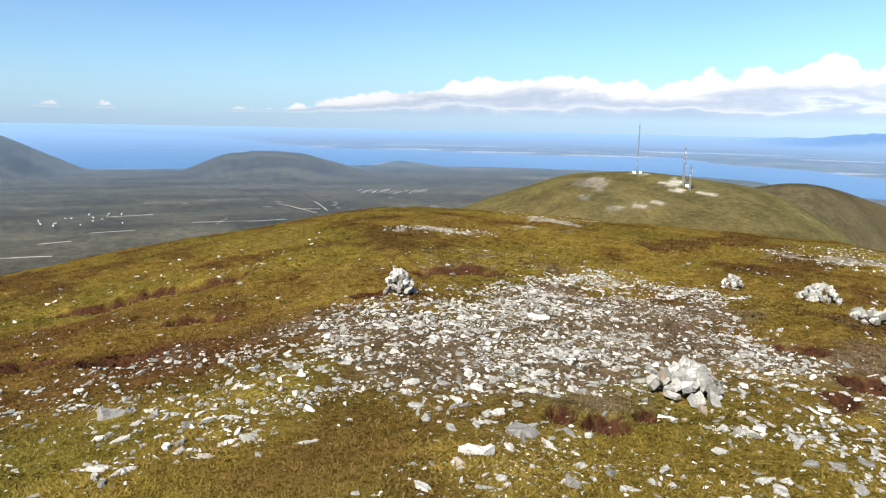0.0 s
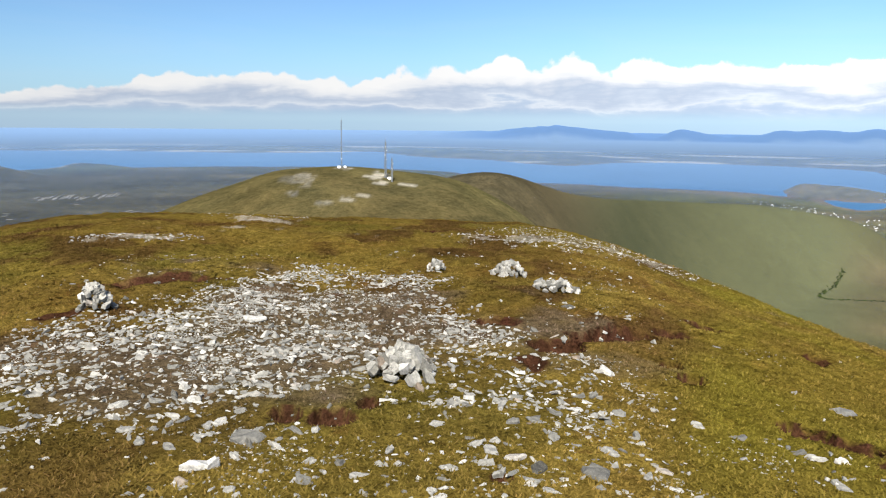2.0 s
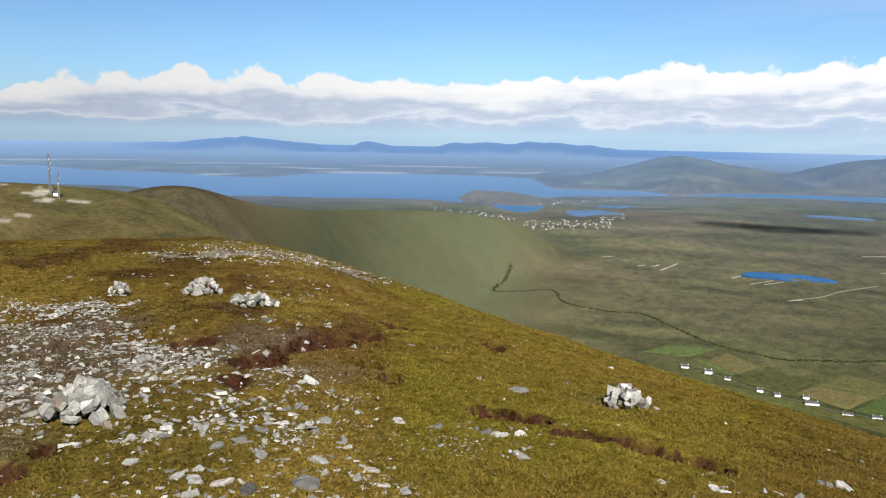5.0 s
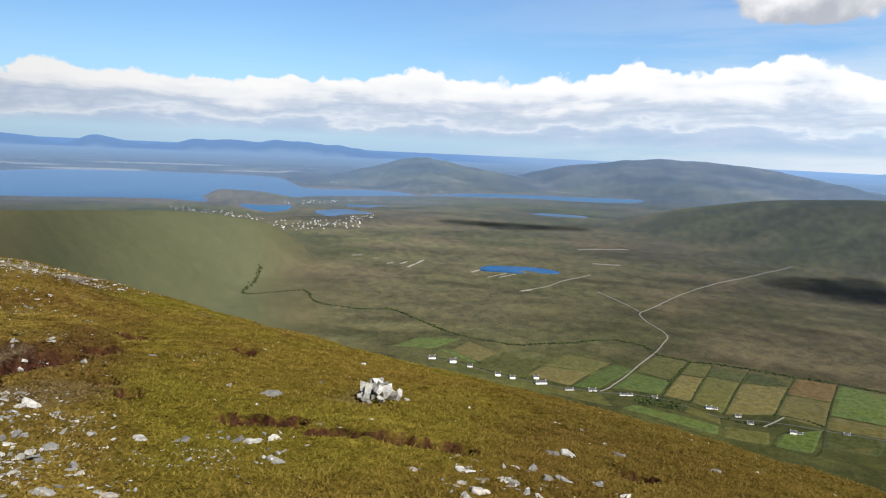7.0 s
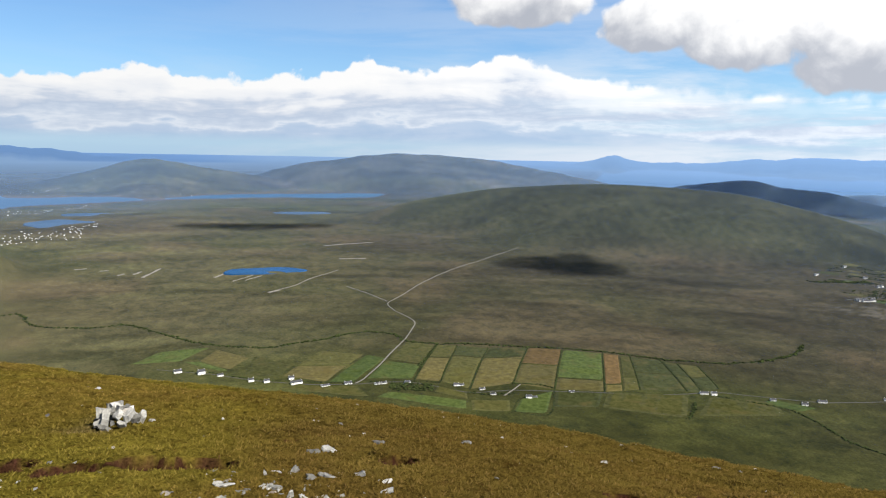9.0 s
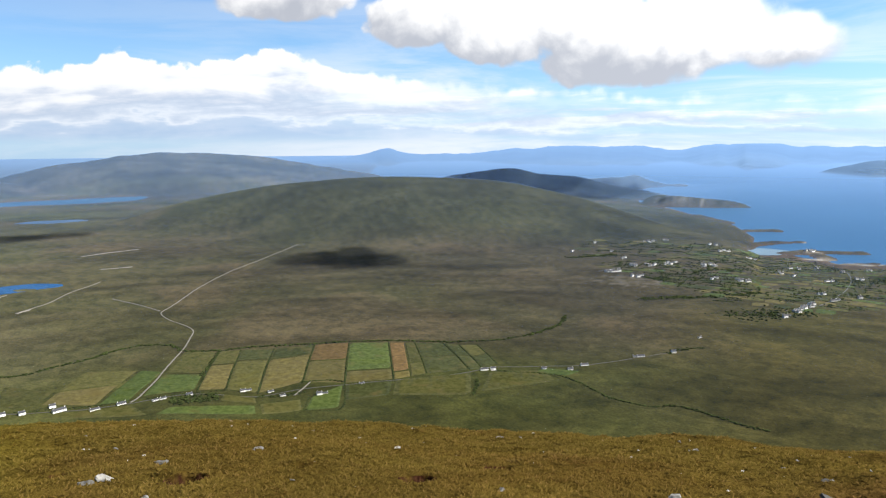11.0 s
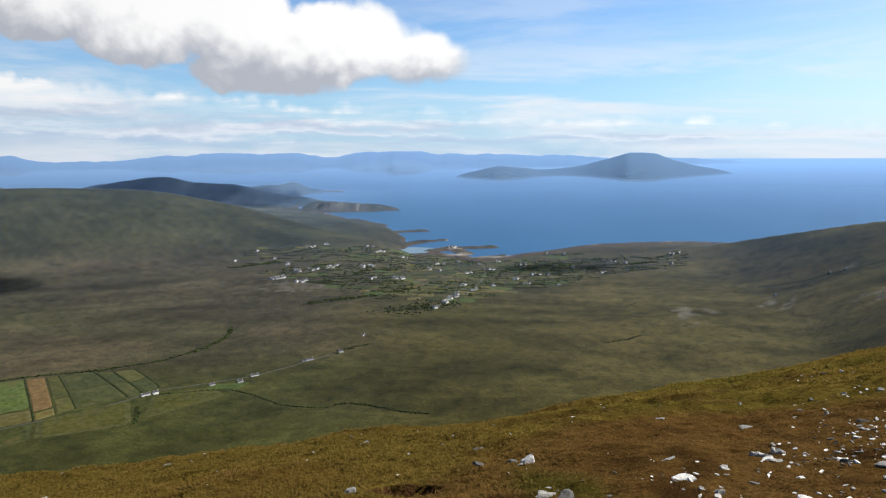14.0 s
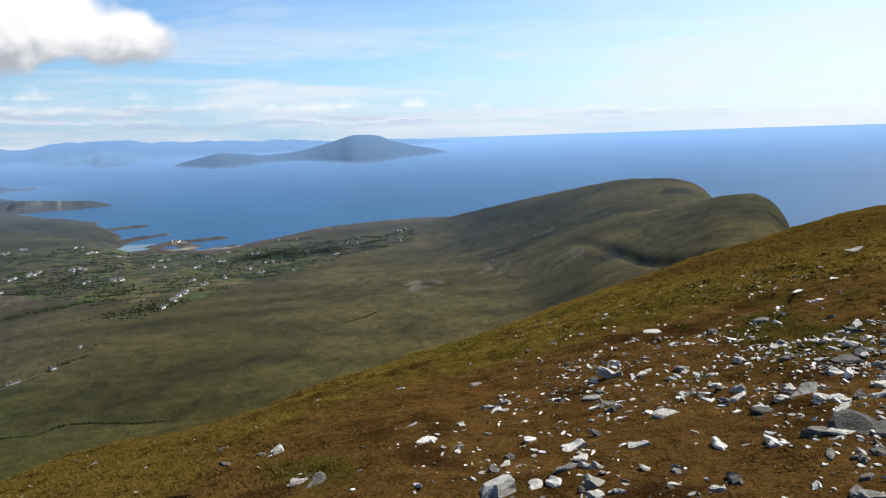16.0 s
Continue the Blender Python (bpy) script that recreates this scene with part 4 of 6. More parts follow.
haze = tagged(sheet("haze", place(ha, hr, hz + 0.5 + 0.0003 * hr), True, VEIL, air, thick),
              "tinted sheet standing in for blue haze over the lowland", "haze", kind="structure")


# ---- the summit: stones, cairns, grass ----
def part(name, bm, mat, parent=None, label=""):
    """Link a bmesh as one mesh object, under a thing where one is given."""
    me = bpy.data.meshes.new(name)
    bm.to_mesh(me)
    bm.free()
    me.materials.append(mat)
    ob = new(name, me)
    if parent is not None:
        ob.parent = parent
    if label:
        ob["label"] = label
    return ob


def empty(name, m, label="", category="", group=""):
    ob = new(name)
    ob.empty_display_size = 0.3
    ob.matrix_world = m
    return tagged(ob, label, category, group)


def block(rng, thick, corners=7, chipped=False):
    """A broken slab, about one metre long: a jagged outline, raked sides and a split upper face."""
    bm = bmesh.new()
    slim = rng.uniform(0.40, 0.85)
    dip, skew = rng.uniform(-0.4, 0.4) * thick, rng.uniform(-0.3, 0.3) * thick
    rings = [[], [], []] if chipped else [[], []]
    for k in range(corners):
        a = 2 * math.pi * (k + rng.uniform(-0.40, 0.40)) / corners
        q = 0.5 * rng.uniform(0.52, 1.05)
        x, y = math.cos(a) * q, math.sin(a) * q * slim
        s = rng.uniform(0.74, 1.0)
        top = thick * 0.5 + dip * x * 2 + skew * y * 2
        rings[0].append(bm.verts.new((x, y, -thick * rng.uniform(0.3, 0.6))))
        if chipped:
            rings[1].append(bm.verts.new((x * rng.uniform(0.9, 1.06), y * rng.uniform(0.9, 1.06), top - thick * rng.uniform(0.12, 0.6))))
            s *= 0.86
        rings[-1].append(bm.verts.new((x * s, y * s, top - thick * rng.choice((0, 0, 0.06, 0.3)))))
    for low, high in zip(rings, rings[1:]):
        for k in range(corners):
            m = (k + 1) % corners
            bm.faces.new((low[k], low[m], high[m], high[k]))
    bm.faces.new(rings[-1])
    bm.faces.new(rings[0][::-1])
    bmesh.ops.triangulate(bm, faces=bm.faces)
    return bm


def block_meshes(seed, count, low, high):
    rng = random.Random(seed)
    made = []
    for k in range(count):
        bm = block(rng, rng.uniform(low, high), rng.choice((5, 5, 6, 7)))
        me = bpy.data.meshes.new("stone")
        bm.to_mesh(me)
        bm.free()
        me.materials.append(STONE)
        made.append(me)
    return made


FLAT, CHUNK = block_meshes(3, 14, 0.10, 0.24), block_meshes(5, 12, 0.26, 0.46)
POOL = FLAT + FLAT + FLAT + CHUNK

def boulder_meshes(seed, count, low, high):
    """Larger stones with broken, layered faces."""
    rg = random.Random(seed)
    made = []
    for k in range(count):
        bm = block(rg, rg.uniform(low, high), rg.choice((7, 8, 9)), True)
        bmesh.ops.subdivide_edges(bm, edges=bm.edges, cuts=1, use_grid_fill=True)
        bmesh.ops.triangulate(bm, faces=bm.faces)
        o = Vector((k * 3.1, seed, 0))
        for v in bm.verts:
            n = noise.noise_vector(v.co * 3.2 + o)
            v.co += Vector((n.x * 0.05, n.y * 0.05, n.z * 0.025)) + Vector(noise.noise_vector(v.co * 9.0 + o)) * 0.012
            v.co.z = v.co.z * 0.75 + round(v.co.z * 16) / 16 * 0.25
        me = bpy.data.meshes.new("boulder")
        bm.to_mesh(me)
        bm.free()
        me.materials.append(STONE)
        made.append(me)
    return made


SLABS, LUMPS = boulder_meshes(11, 9, 0.18, 0.28), boulder_meshes(13, 9, 0.28, 0.42)


# where stones lie: bearing, nearest, farthest, share of the ground
FIELD = [(-7, 9, 17, 0.28), (5, 8.5, 16, 0.34), (15, 8.5, 16.5, 0.40), (22, 9, 17.5, 0.50), (30, 9.5, 19.5, 0.75), (37, 10, 22.5, 1.0), (44, 10.3, 26, 1.0),
         (50, 9.5, 24, 1.0), (54, 9.5, 17.5, 0.95), (60, 9.3, 15.6, 0.9), (65, 9, 14, 0.7), (68, 9.5, 13, 0.45), (72, 10, 11.5, 0.1), (75, 10, 11, 0.0)]
DRY = [(160, 9, 12, 0.0), (172, 9, 13, 0.015), (180, 8, 14, 0.06), (188, 7, 17, 0.14), (198, 7, 20, 0.20), (208, 7, 20, 0.36), (216, 7, 20, 0.45)]
STRIP = [(52, 38, 44, 0.0), (56, 35, 54, 0.25), (63, 33, 66, 0.45), (70, 38, 62, 0.35), (75, 44, 52, 0.0)]


def band(table, az, r):
    lo, hi, d = (curve(table, az, k) for k in (1, 2, 3))
    inside = smooth(0, 0.12, np.log(r / lo)) * (1 - smooth(-0.10, 0.02, np.log(r / hi)))
    return d * inside * ((az >= table[0][0]) & (az <= table[-1][0]))


def stone_share(az, r):
    a = np.radians(az)
    x, y = np.sin(a) * r, np.cos(a) * r
    patch = smooth(-0.35, 0.35, fbm(x, y, 1.7, 4, 121))
    p = band(FIELD, az, r) * (0.25 + 0.75 * patch)
    p = np.maximum(p, band(DRY, az, r) * patch)
    p = np.maximum(p, 0.20 * patch**1.5 * ((az < 74) & (r < 11)))
    p = np.maximum(p, 0.20 * patch**1.5 * ((az < 34) & (r < 12)))
    p = np.maximum(p, 0.10 * patch**3 * ((az < 112) & (r < 11.5)))
    p = np.maximum(p, 0.5 * patch * np.exp(-((r - 21.0) / 0.5) ** 2) * ((az > 47) & (az < 57)))
    p = np.maximum(p, 0.5 * patch * np.exp(-((r - 24.8) / 0.6) ** 2) * ((az > 41) & (az < 52.5)))
    p = np.maximum(p, 0.05 * patch**3 * (r < 30) * ((az < 70) | (az > 186)))
    # stones were gathered from round the heaps
    p = p * (1 - 0.85 * np.exp(-(((az - 49.3) / 4.0) ** 2) - ((r - 11.3) / 0.7) ** 2))
    return p + 0.0024 * (r < 26)


rs = np.random.RandomState(7)
N = 260000
saz = rs.uniform(-7, 216, N)
srr = np.sqrt(rs.uniform(6.2**2, 30**2, N))
area = (30**2 - 6.2**2) * 0.5 * math.radians(223)
keep = rs.uniform(0, 1, N) < stone_share(saz, srr) * 145.0 * area / N
saz, srr = saz[keep], srr[keep]
size = np.clip(0.092 * np.exp(rs.normal(0, 0.60, len(saz))), 0.030, np.where(saz > 165, 0.34, 0.25)) * np.where(saz > 165, 1.15, 1.0)
# fine gravel lies in patches between the larger stones
gaz, grr = rs.uniform(-7, 80, 90000), np.sqrt(rs.uniform(6.5**2, 20**2, 90000))
gx, gy = np.sin(np.radians(gaz)) * grr, np.cos(np.radians(gaz)) * grr
worn = smooth(0.0, 0.35, fbm(gx, gy, 1.1, 4, 261)) * smooth(-0.3, 0.3, fbm(gx, gy, 4.0, 3, 271))
gk = rs.uniform(0, 1, 90000) < np.clip(worn * (0.35 * (gaz > 34) * (grr < 12) + 0.10 + 0.8 * band(FIELD, gaz, grr)), 0, 1) * 0.95
saz, srr, size = np.concatenate([saz, gaz[gk]]), np.concatenate([srr, grr[gk]]), np.concatenate([size, rs.uniform(0.03, 0.075, int(gk.sum()))])
n2 = 7000
taz, trr = rs.uniform(52, 75, n2), rs.uniform(33, 66, n2)
k2 = rs.uniform(0, 1, n2) < band(STRIP, taz, trr) * 1.3
far_az = np.concatenate([taz[k2], rs.uniform(25, 34, 160), rs.uniform(34, 42, 220), rs.uniform(-5, 20, 90)])
far_r = np.concatenate([trr[k2], rs.normal(36.5, 0.7, 160), rs.normal(72, 6, 220), rs.uniform(24, 40, 90)])
saz, srr = np.concatenate([saz, far_az]), np.concatenate([srr, far_r])
size = np.concatenate([size, rs.uniform(0.08, 0.30, len(far_az))])


def stone_pose(az, r, s, rng, sink=0.30):
    p = on_ground(az, r, 0.04 * s)
    return Matrix.Translation(Vector(p)) @ Euler((rng.gauss(0, 0.24), rng.gauss(0, 0.24), rng.uniform(0, 6.28))).to_matrix().to_4x4() @ Matrix.Diagonal((s * rng.uniform(0.9, 1.35), s * rng.uniform(0.7, 1.0), s * rng.uniform(0.50, 1.05), 1))


SUNLIT = {}


def sunlit(me):
    """The same stone in a brighter copy of its material, sunlight put into the colour."""
    if me.name not in SUNLIT:
        SUNLIT[me.name] = me.copy()
        SUNLIT[me.name].materials[0] = SUNLIT_STONE
    return SUNLIT[me.name]


rng = random.Random(19)
order = np.argsort(-size / np.maximum(srr, 8.0) * (srr < 22))
for n, i in enumerate(order[:290]):
    s = float(size[i]) * 1.1
    ob = new("stone", rng.choice(SLABS + SLABS + LUMPS if s > 0.2 else POOL))
    ob.matrix_world = stone_pose(saz[i], srr[i], s, rng)
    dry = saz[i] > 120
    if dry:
        ob.data = sunlit(ob.data)
    tagged(ob, "angular pale quartzite stone lying in dry brown turf" if dry else "angular white quartzite stone lying on the summit heath", "stone", "loose stones on the summit")


def gather(name, ids, pool, label, category, mat=None):
    """Many stones as one mesh."""
    forms = []
    for me in pool:
        v = np.array([p.co for p in me.vertices])
        me.calc_loop_triangles()
        forms.append((v, np.array([t.vertices for t in me.loop_triangles])))
    vs, fs, base = [], [], 0
    for i in ids:
        v, f = forms[rng.randrange(len(forms))]
        m = np.array(stone_pose(saz[i], srr[i], float(size[i]), rng))
        vs.append(v @ m[:3, :3].T + m[:3, 3])
        fs.append(f + base)
        base += len(v)
    me = bpy.data.meshes.new(name)
    me.from_pydata(np.concatenate(vs), [], np.concatenate(fs).tolist())
    me.materials.append(mat or STONE)
    return tagged(new(name, me), label, category, kind="stuff")


rest = order[290:]
gather("rubble", rest[saz[rest] < 160], POOL, "scattered white quartzite rubble over the summit heath", "rubble")
gather("rubble", rest[saz[rest] >= 160], FLAT, "thin white and dark slabs strewn over dry brown turf", "rubble", SUNLIT_STONE)


def single(az, r, s, flat, turn, tilt, label, squash=1.0):
    ob = new("boulder", (SLABS if flat else LUMPS)[int(abs(turn)) % 9])
    p = Vector(on_ground(az, r, 0.04 * s))
    ob.matrix_world = Matrix.Translation(p) @ Euler((radians(tilt), radians(tilt * 0.4), radians(turn))).to_matrix().to_4x4() @ Matrix.Diagonal((s, s * squash, s * (0.55 if az > 168 and flat else 0.75), 1))
    if label == SLATE:
        ob.data = ob.data.copy()
        ob.data.materials[0] = DARK_STONE
    else:
        ob.data = ob.data.copy()
        ob.data.materials[0] = SUNLIT_STONE if az > 160 else WHITE_STONE
    return tagged(ob, label, "boulder")


WHITE, SLATE = "large white quartzite boulder half sunk in turf", "flat grey stone slab lying in golden turf"
for args in [(36.4, 9.1, 0.74, True, -44, 4, SLATE, 0.8), (33.3, 8.2, 0.66, False, -33, 9, WHITE, 0.8), (56.6, 8.5, 0.34, True, 75, 4, SLATE), (60.6, 8.1, 0.42, True, 12, 3, SLATE),
             (65.5, 8.2, 0.55, True, 68, 3, SLATE), (48.1, 8.5, 0.3, False, 33, 6, WHITE), (64.8, 11.0, 0.36, False, 15, 5, WHITE), (65.8, 12.7, 0.5, False, 52, 30, WHITE),
             (62.5, 18.9, 0.5, True, 8, 4, SLATE), (82.7, 14.4, 0.58, True, 140, 4, SLATE), (81.1, 11.0, 0.38, True, 97, 10, WHITE), (69.6, 11.2, 0.26, False, 3, 4, WHITE),
             (72.9, 11.0, 0.36, True, 66, 3, WHITE), (75.9, 10.9, 0.3, True, 110, 3, SLATE), (93.6, 15.7, 0.22, False, 5, 3, WHITE), (105.6, 12.6, 0.34, False, 71, 6, WHITE),
             (106.9, 12.8, 0.42, False, 25, 6, WHITE), (98.3, 10.2, 0.32, True, 48, 8, WHITE), (99.8, 9.4, 0.40, False, 88, 10, WHITE), (94.3, 9.9, 0.22, True, 17, 4, WHITE),
             (101.9, 10.0, 0.2, False, 62, 5, WHITE), (111, 13.7, 0.3, True, 29, 3, WHITE), (118.2, 14.7, 0.3, True, 81, 3, SLATE), (129.4, 16.4, 0.3, True, 122, 4, WHITE),
             (137.9, 21.0, 0.45, True, 35, 3, WHITE), (162.4, 15.5, 0.34, False, 58, 4, SLATE), (165.2, 13.9, 0.34, False, 14, 6, SLATE), (166.4, 13.8, 0.5, False, 77, 25, WHITE),
             (178.8, 11.8, 0.62, True, 44, 14, WHITE), (184.5, 9.0, 0.85, False, 21, 12, WHITE), (187.6, 9.0, 0.35, True, 65, 8, WHITE), (194.1, 15.0, 1.0, False, 132, 10, WHITE, 0.6),
             (192.3, 13.5, 0.5, True, 9, 12, SLATE), (198.2, 11.6, 0.6, True, 53, 5, WHITE), (183.1, 18.2, 0.5, True, 99, 4, WHITE), (177.6, 12.9, 0.3, True, 37, 30, WHITE),
             (196.9, 20.4, 0.75, True, 18, 8, WHITE), (201.4, 18.7, 0.5, False, 73, 10, SLATE), (204.9, 19.3, 0.65, False, 90, 4, SLATE), (208.6, 20.8, 0.5, False, 28, 8, WHITE),
             (211.0, 16.8, 0.6, False, 47, 8, WHITE), (210.6, 13.8, 0.9, True, 60, 8, SLATE), (208.1, 11.9, 0.6, True, 85, 10, WHITE), (205.2, 11.2, 0.55, True, 6, 6, SLATE),
             (211.5, 10.0, 0.8, True, 119, 25, SLATE), (213.2, 10.0, 0.7, True, 63, 20, SLATE), (210.7, 30.6, 0.9, True, 40, 4, WHITE), (202.1, 9.8, 0.45, False, 83, 8, WHITE),
             (191.6, 9.8, 0.42, True, 51, 10, WHITE), (196.1, 10.1, 0.4, True, 22, 6, WHITE), (203.4, 8.5, 0.4, False, 94, 14, SLATE), (151.8, 11.8, 0.36, False, 30, 6, WHITE),
             (0.6, 16.6, 0.8, False, 56, 8, WHITE), (4.3, 11.6, 0.6, True, 13, 10, SLATE), (14.2, 9.3, 0.45, True, 78, 5, WHITE), (37.6, 15.5, 0.8, True, 150, 8, WHITE)]:
    single(*args)


HEAP = []
for me in CHUNK[:8] + FLAT[:6]:
    HEAP.append(me.copy())
    HEAP[-1].materials[0] = WHITE_STONE


def cairn(az, r, wide, high, count, size, lean, seed, label):
    """A heap of stones, each one a part, laid from the foot to the top."""
    rg = random.Random(seed)
    top = empty("cairn", Matrix.Translation(Vector(on_ground(az, r))), label, "cairn", "cairns on the summit")
    for n in range(count):
        f = n / (count - 1)
        q = (1 - f) ** 0.55 * rg.uniform(0.82, 1.0)
        a = n * 2.4 + rg.uniform(-0.3, 0.3)
        s = wide * size * rg.uniform(0.75, 1.3)
        x, y = math.cos(a) * q * wide * 0.5, math.sin(a) * q * wide * 0.5
        px, py = top.location.x + x, top.location.y + y
        foot = float(on_ground(math.degrees(math.atan2(px, py)), math.hypot(px, py))[2]) - top.location.z
        st = new("stone", rg.choice(HEAP))
        st.parent = top
        tilt = radians(rg.uniform(5, lean)) * (0.3 + q)
        st.matrix_basis = (Matrix.Translation((x, y, foot * q + s * 0.08 + high * (1 - q**1.7))) @ Matrix.Rotation(a, 4, "Z") @ Matrix.Rotation(tilt, 4, "Y")
                           @ Matrix.Rotation(rg.uniform(-0.5, 0.5), 4, "X") @ Matrix.Rotation(rg.uniform(0, 6.28), 4, "Z") @ Matrix.Diagonal((s, s, s * 1.25, 1)))


cairn(49.3, 11.6, 1.22, 0.42, 56, 0.27, 55, 1, "low heap of leaning white quartzite blocks on rubble")
cairn(26.3, 17.8, 0.80, 0.50, 54, 0.33, 35, 2, "small pointed cairn of white stones beside dark peat")
cairn(57.8, 25.0, 1.25, 0.42, 60, 0.22, 25, 3, "rounded cairn of white stones on green turf")
cairn(51.9, 24.6, 0.72, 0.34, 24, 0.32, 25, 4, "very small cairn of pale stones")
cairn(61.6, 21.0, 1.45, 0.24, 44, 0.20, 30, 5, "low sprawling heap of white stones on turf")
cairn(91.2, 15.1, 1.00, 0.36, 28, 0.31, 45, 6, "tumbled cairn of big white slabs with dark gaps")


def grass():
    """Short tufts of grass and heather, one mesh of blades."""
    g = np.random.RandomState(23)
    n = 300000
    az = g.uniform(-7, 216, n)
    r = np.exp(g.uniform(math.log(6.0), math.log(60), n))
    ok = g.uniform(0, 1, n) > stone_share(az, r) * 1.8
    for b, d, db, dr in PEAT:
        ok &= np.exp(-((az - b) / db) ** 2 - ((r - d) / dr) ** 2) < g.uniform(0.22, 0.5, n)
    az, r = az[ok], r[ok]
    n = len(az)
    p = on_ground(az, r, -0.01)
    i = np.clip(np.searchsorted(AZ, az), 0, len(AZ) - 1)
    j = np.clip(np.searchsorted(RING, r), 0, len(RING) - 1)
    col = COVER[i, j]
    tall = g.uniform(0.014, 0.046, n) * (0.8 + r / 40)
    tall *= 1 - 0.55 * smooth(162, 174, az) * (r < 24)
    vs, cs = [], []
    for k in range(3):
        a = g.uniform(0, 6.28, n)
        w = g.uniform(0.007, 0.016, n) * (0.8 + r / 16)
        out = g.uniform(0.0, 0.06, n)
        c, s = np.cos(a), np.sin(a)
        base = p + np.stack([c * out, s * out, 0 * a], -1)
        lean = tall * g.uniform(0.6, 2.4, n)
        vs += [base + np.stack([-s * w, c * w, 0 * a], -1), base - np.stack([-s * w, c * w, 0 * a], -1), base + np.stack([c * lean, s * lean, tall], -1)]
        # roots darker than tips: shade within the sward put into the blade colour
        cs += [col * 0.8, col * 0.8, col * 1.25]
    v = np.stack(vs, 1).reshape(-1, 3)
    c = np.stack(cs, 1).reshape(-1, 3)
    me = bpy.data.meshes.new("grass")
    me.vertices.add(len(v))
    me.vertices.foreach_set("co", v.reshape(-1).astype(np.float32))
    me.loops.add(len(v))
    me.loops.foreach_set("vertex_index", np.arange(len(v), dtype=np.int32))
    me.polygons.add(len(v) // 3)
    me.polygons.foreach_set("loop_start", np.arange(0, len(v), 3, dtype=np.int32))
    me.update(calc_edges=True)
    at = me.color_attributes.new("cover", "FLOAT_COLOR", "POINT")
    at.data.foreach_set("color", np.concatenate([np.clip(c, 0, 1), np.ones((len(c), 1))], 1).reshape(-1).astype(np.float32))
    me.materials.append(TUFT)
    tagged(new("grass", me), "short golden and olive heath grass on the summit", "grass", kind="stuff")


grass()


# ---- masts on the neighbouring hill ----
def bar(bm, a, b, w):
    """A square bar between two points."""
    a, b = Vector(a), Vector(b)
    d = (b - a).normalized()
    s = d.cross(Vector((0.3, 0.7, 0.2))).normalized() * w
    t = d.cross(s).normalized() * w
    q = [bm.verts.new(e + k * s + m * t) for e in (a, b) for k, m in ((1, 1), (-1, 1), (-1, -1), (1, -1))]
    for k in range(4):
        bm.faces.new((q[k], q[(k + 1) % 4], q[4 + (k + 1) % 4], q[4 + k]))
    bm.faces.new(q[:4][::-1])
    bm.faces.new(q[4:])


def lattice_mast(az, r, high, half, w, dishes, label):
    top = empty("radio_mast", Matrix.Translation(Vector(on_ground(az, r, -0.5))), label, "mast", "masts on the hill")
    steps = int(high / (half * 3.2)) + 1
    for k in range(3):
        a = 2.094 * k
        bm = bmesh.new()
        bar(bm, (math.cos(a) * half, math.sin(a) * half, 0), (math.cos(a) * half * 0.7, math.sin(a) * half * 0.7, high), w)
        part("leg", bm, STEEL, top)
    bm = bmesh.new()
    for s in range(steps):
        for k in range(3):
            a, b = 2.094 * k, 2.094 * (k + 1)
            z0, z1 = high * s / steps, high * (s + 1) / steps
            bar(bm, (math.cos(a) * half * 0.9, math.sin(a) * half * 0.9, z0), (math.cos(b) * half * 0.9, math.sin(b) * half * 0.9, z1), w * 0.6)
    part("bracing", bm, STEEL, top)
    for z, ang in dishes:
        bm = bmesh.new()
        bmesh.ops.create_cone(bm, cap_ends=True, segments=14, radius1=0.32, radius2=0.2, depth=0.25)
        bmesh.ops.transform(bm, matrix=pose(math.cos(ang) * half * 1.6, math.sin(ang) * half * 1.6, z, 90, 0, math.degrees(ang) - 90), verts=bm.verts)
        dish = part("dish", bm, PAINT_WHITE, top, "white dish antenna")
        bm = bmesh.new()
        bar(bm, (math.cos(ang) * half * 0.7, math.sin(ang) * half * 0.7, z), (math.cos(ang) * half * 1.6, math.sin(ang) * half * 1.6, z), 0.06)
        part("bracket", bm, STEEL, dish)
    bm = bmesh.new()
    bar(bm, (0, 0, high - 0.2), (0, 0, high + 3), 0.07)
    part("aerial", bm, STEEL, top)


lattice_mast(44.5, 662, 42, 0.5, 0.11, [(8, 3.6), (14, 4.2)], "tall thin grey lattice mast with wire stays")
lattice_mast(47.9, 625, 31, 0.8, 0.2, [(20, 3.6), (24, 4.6), (27, 3.9), (16, 5.0)], "grey lattice mast carrying white dish antennas")
lattice_mast(48.4, 612, 20, 0.7, 0.2, [(12, 3.8), (16, 4.6)], "short grey lattice mast carrying dish antennas")


def hut(az, r, l, w, h, label):
    top = empty("equipment_hut", Matrix.Translation(Vector(on_ground(az, r, -0.3))) @ Matrix.Rotation(radians(-az), 4, "Z"), label, "hut", "huts by the masts")
    bm = bmesh.new()
    bmesh.ops.create_cube(bm, size=1, matrix=pose(0, 0, h / 2) @ Matrix.Diagonal((l, w, h, 1)))
    bmesh.ops.bevel(bm, geom=bm.edges, offset=0.05, segments=1, affect="EDGES")
    part("wall", bm, PAINT_WHITE, top)
    bm = bmesh.new()
    bmesh.ops.create_cube(bm, size=1, matrix=pose(0, 0, h + 0.1) @ Matrix.Diagonal((l + 0.4, w + 0.4, 0.2, 1)))
    part("roof", bm, STEEL, top)


hut(44.3, 658, 2.8, 2.4, 2.2, "small white equipment hut below a mast")
hut(44.75, 660, 2.2, 2.2, 2.0, "small white equipment hut below a mast")
hut(48.2, 622, 3.2, 2.4, 2.2, "white equipment hut on gravel between masts")


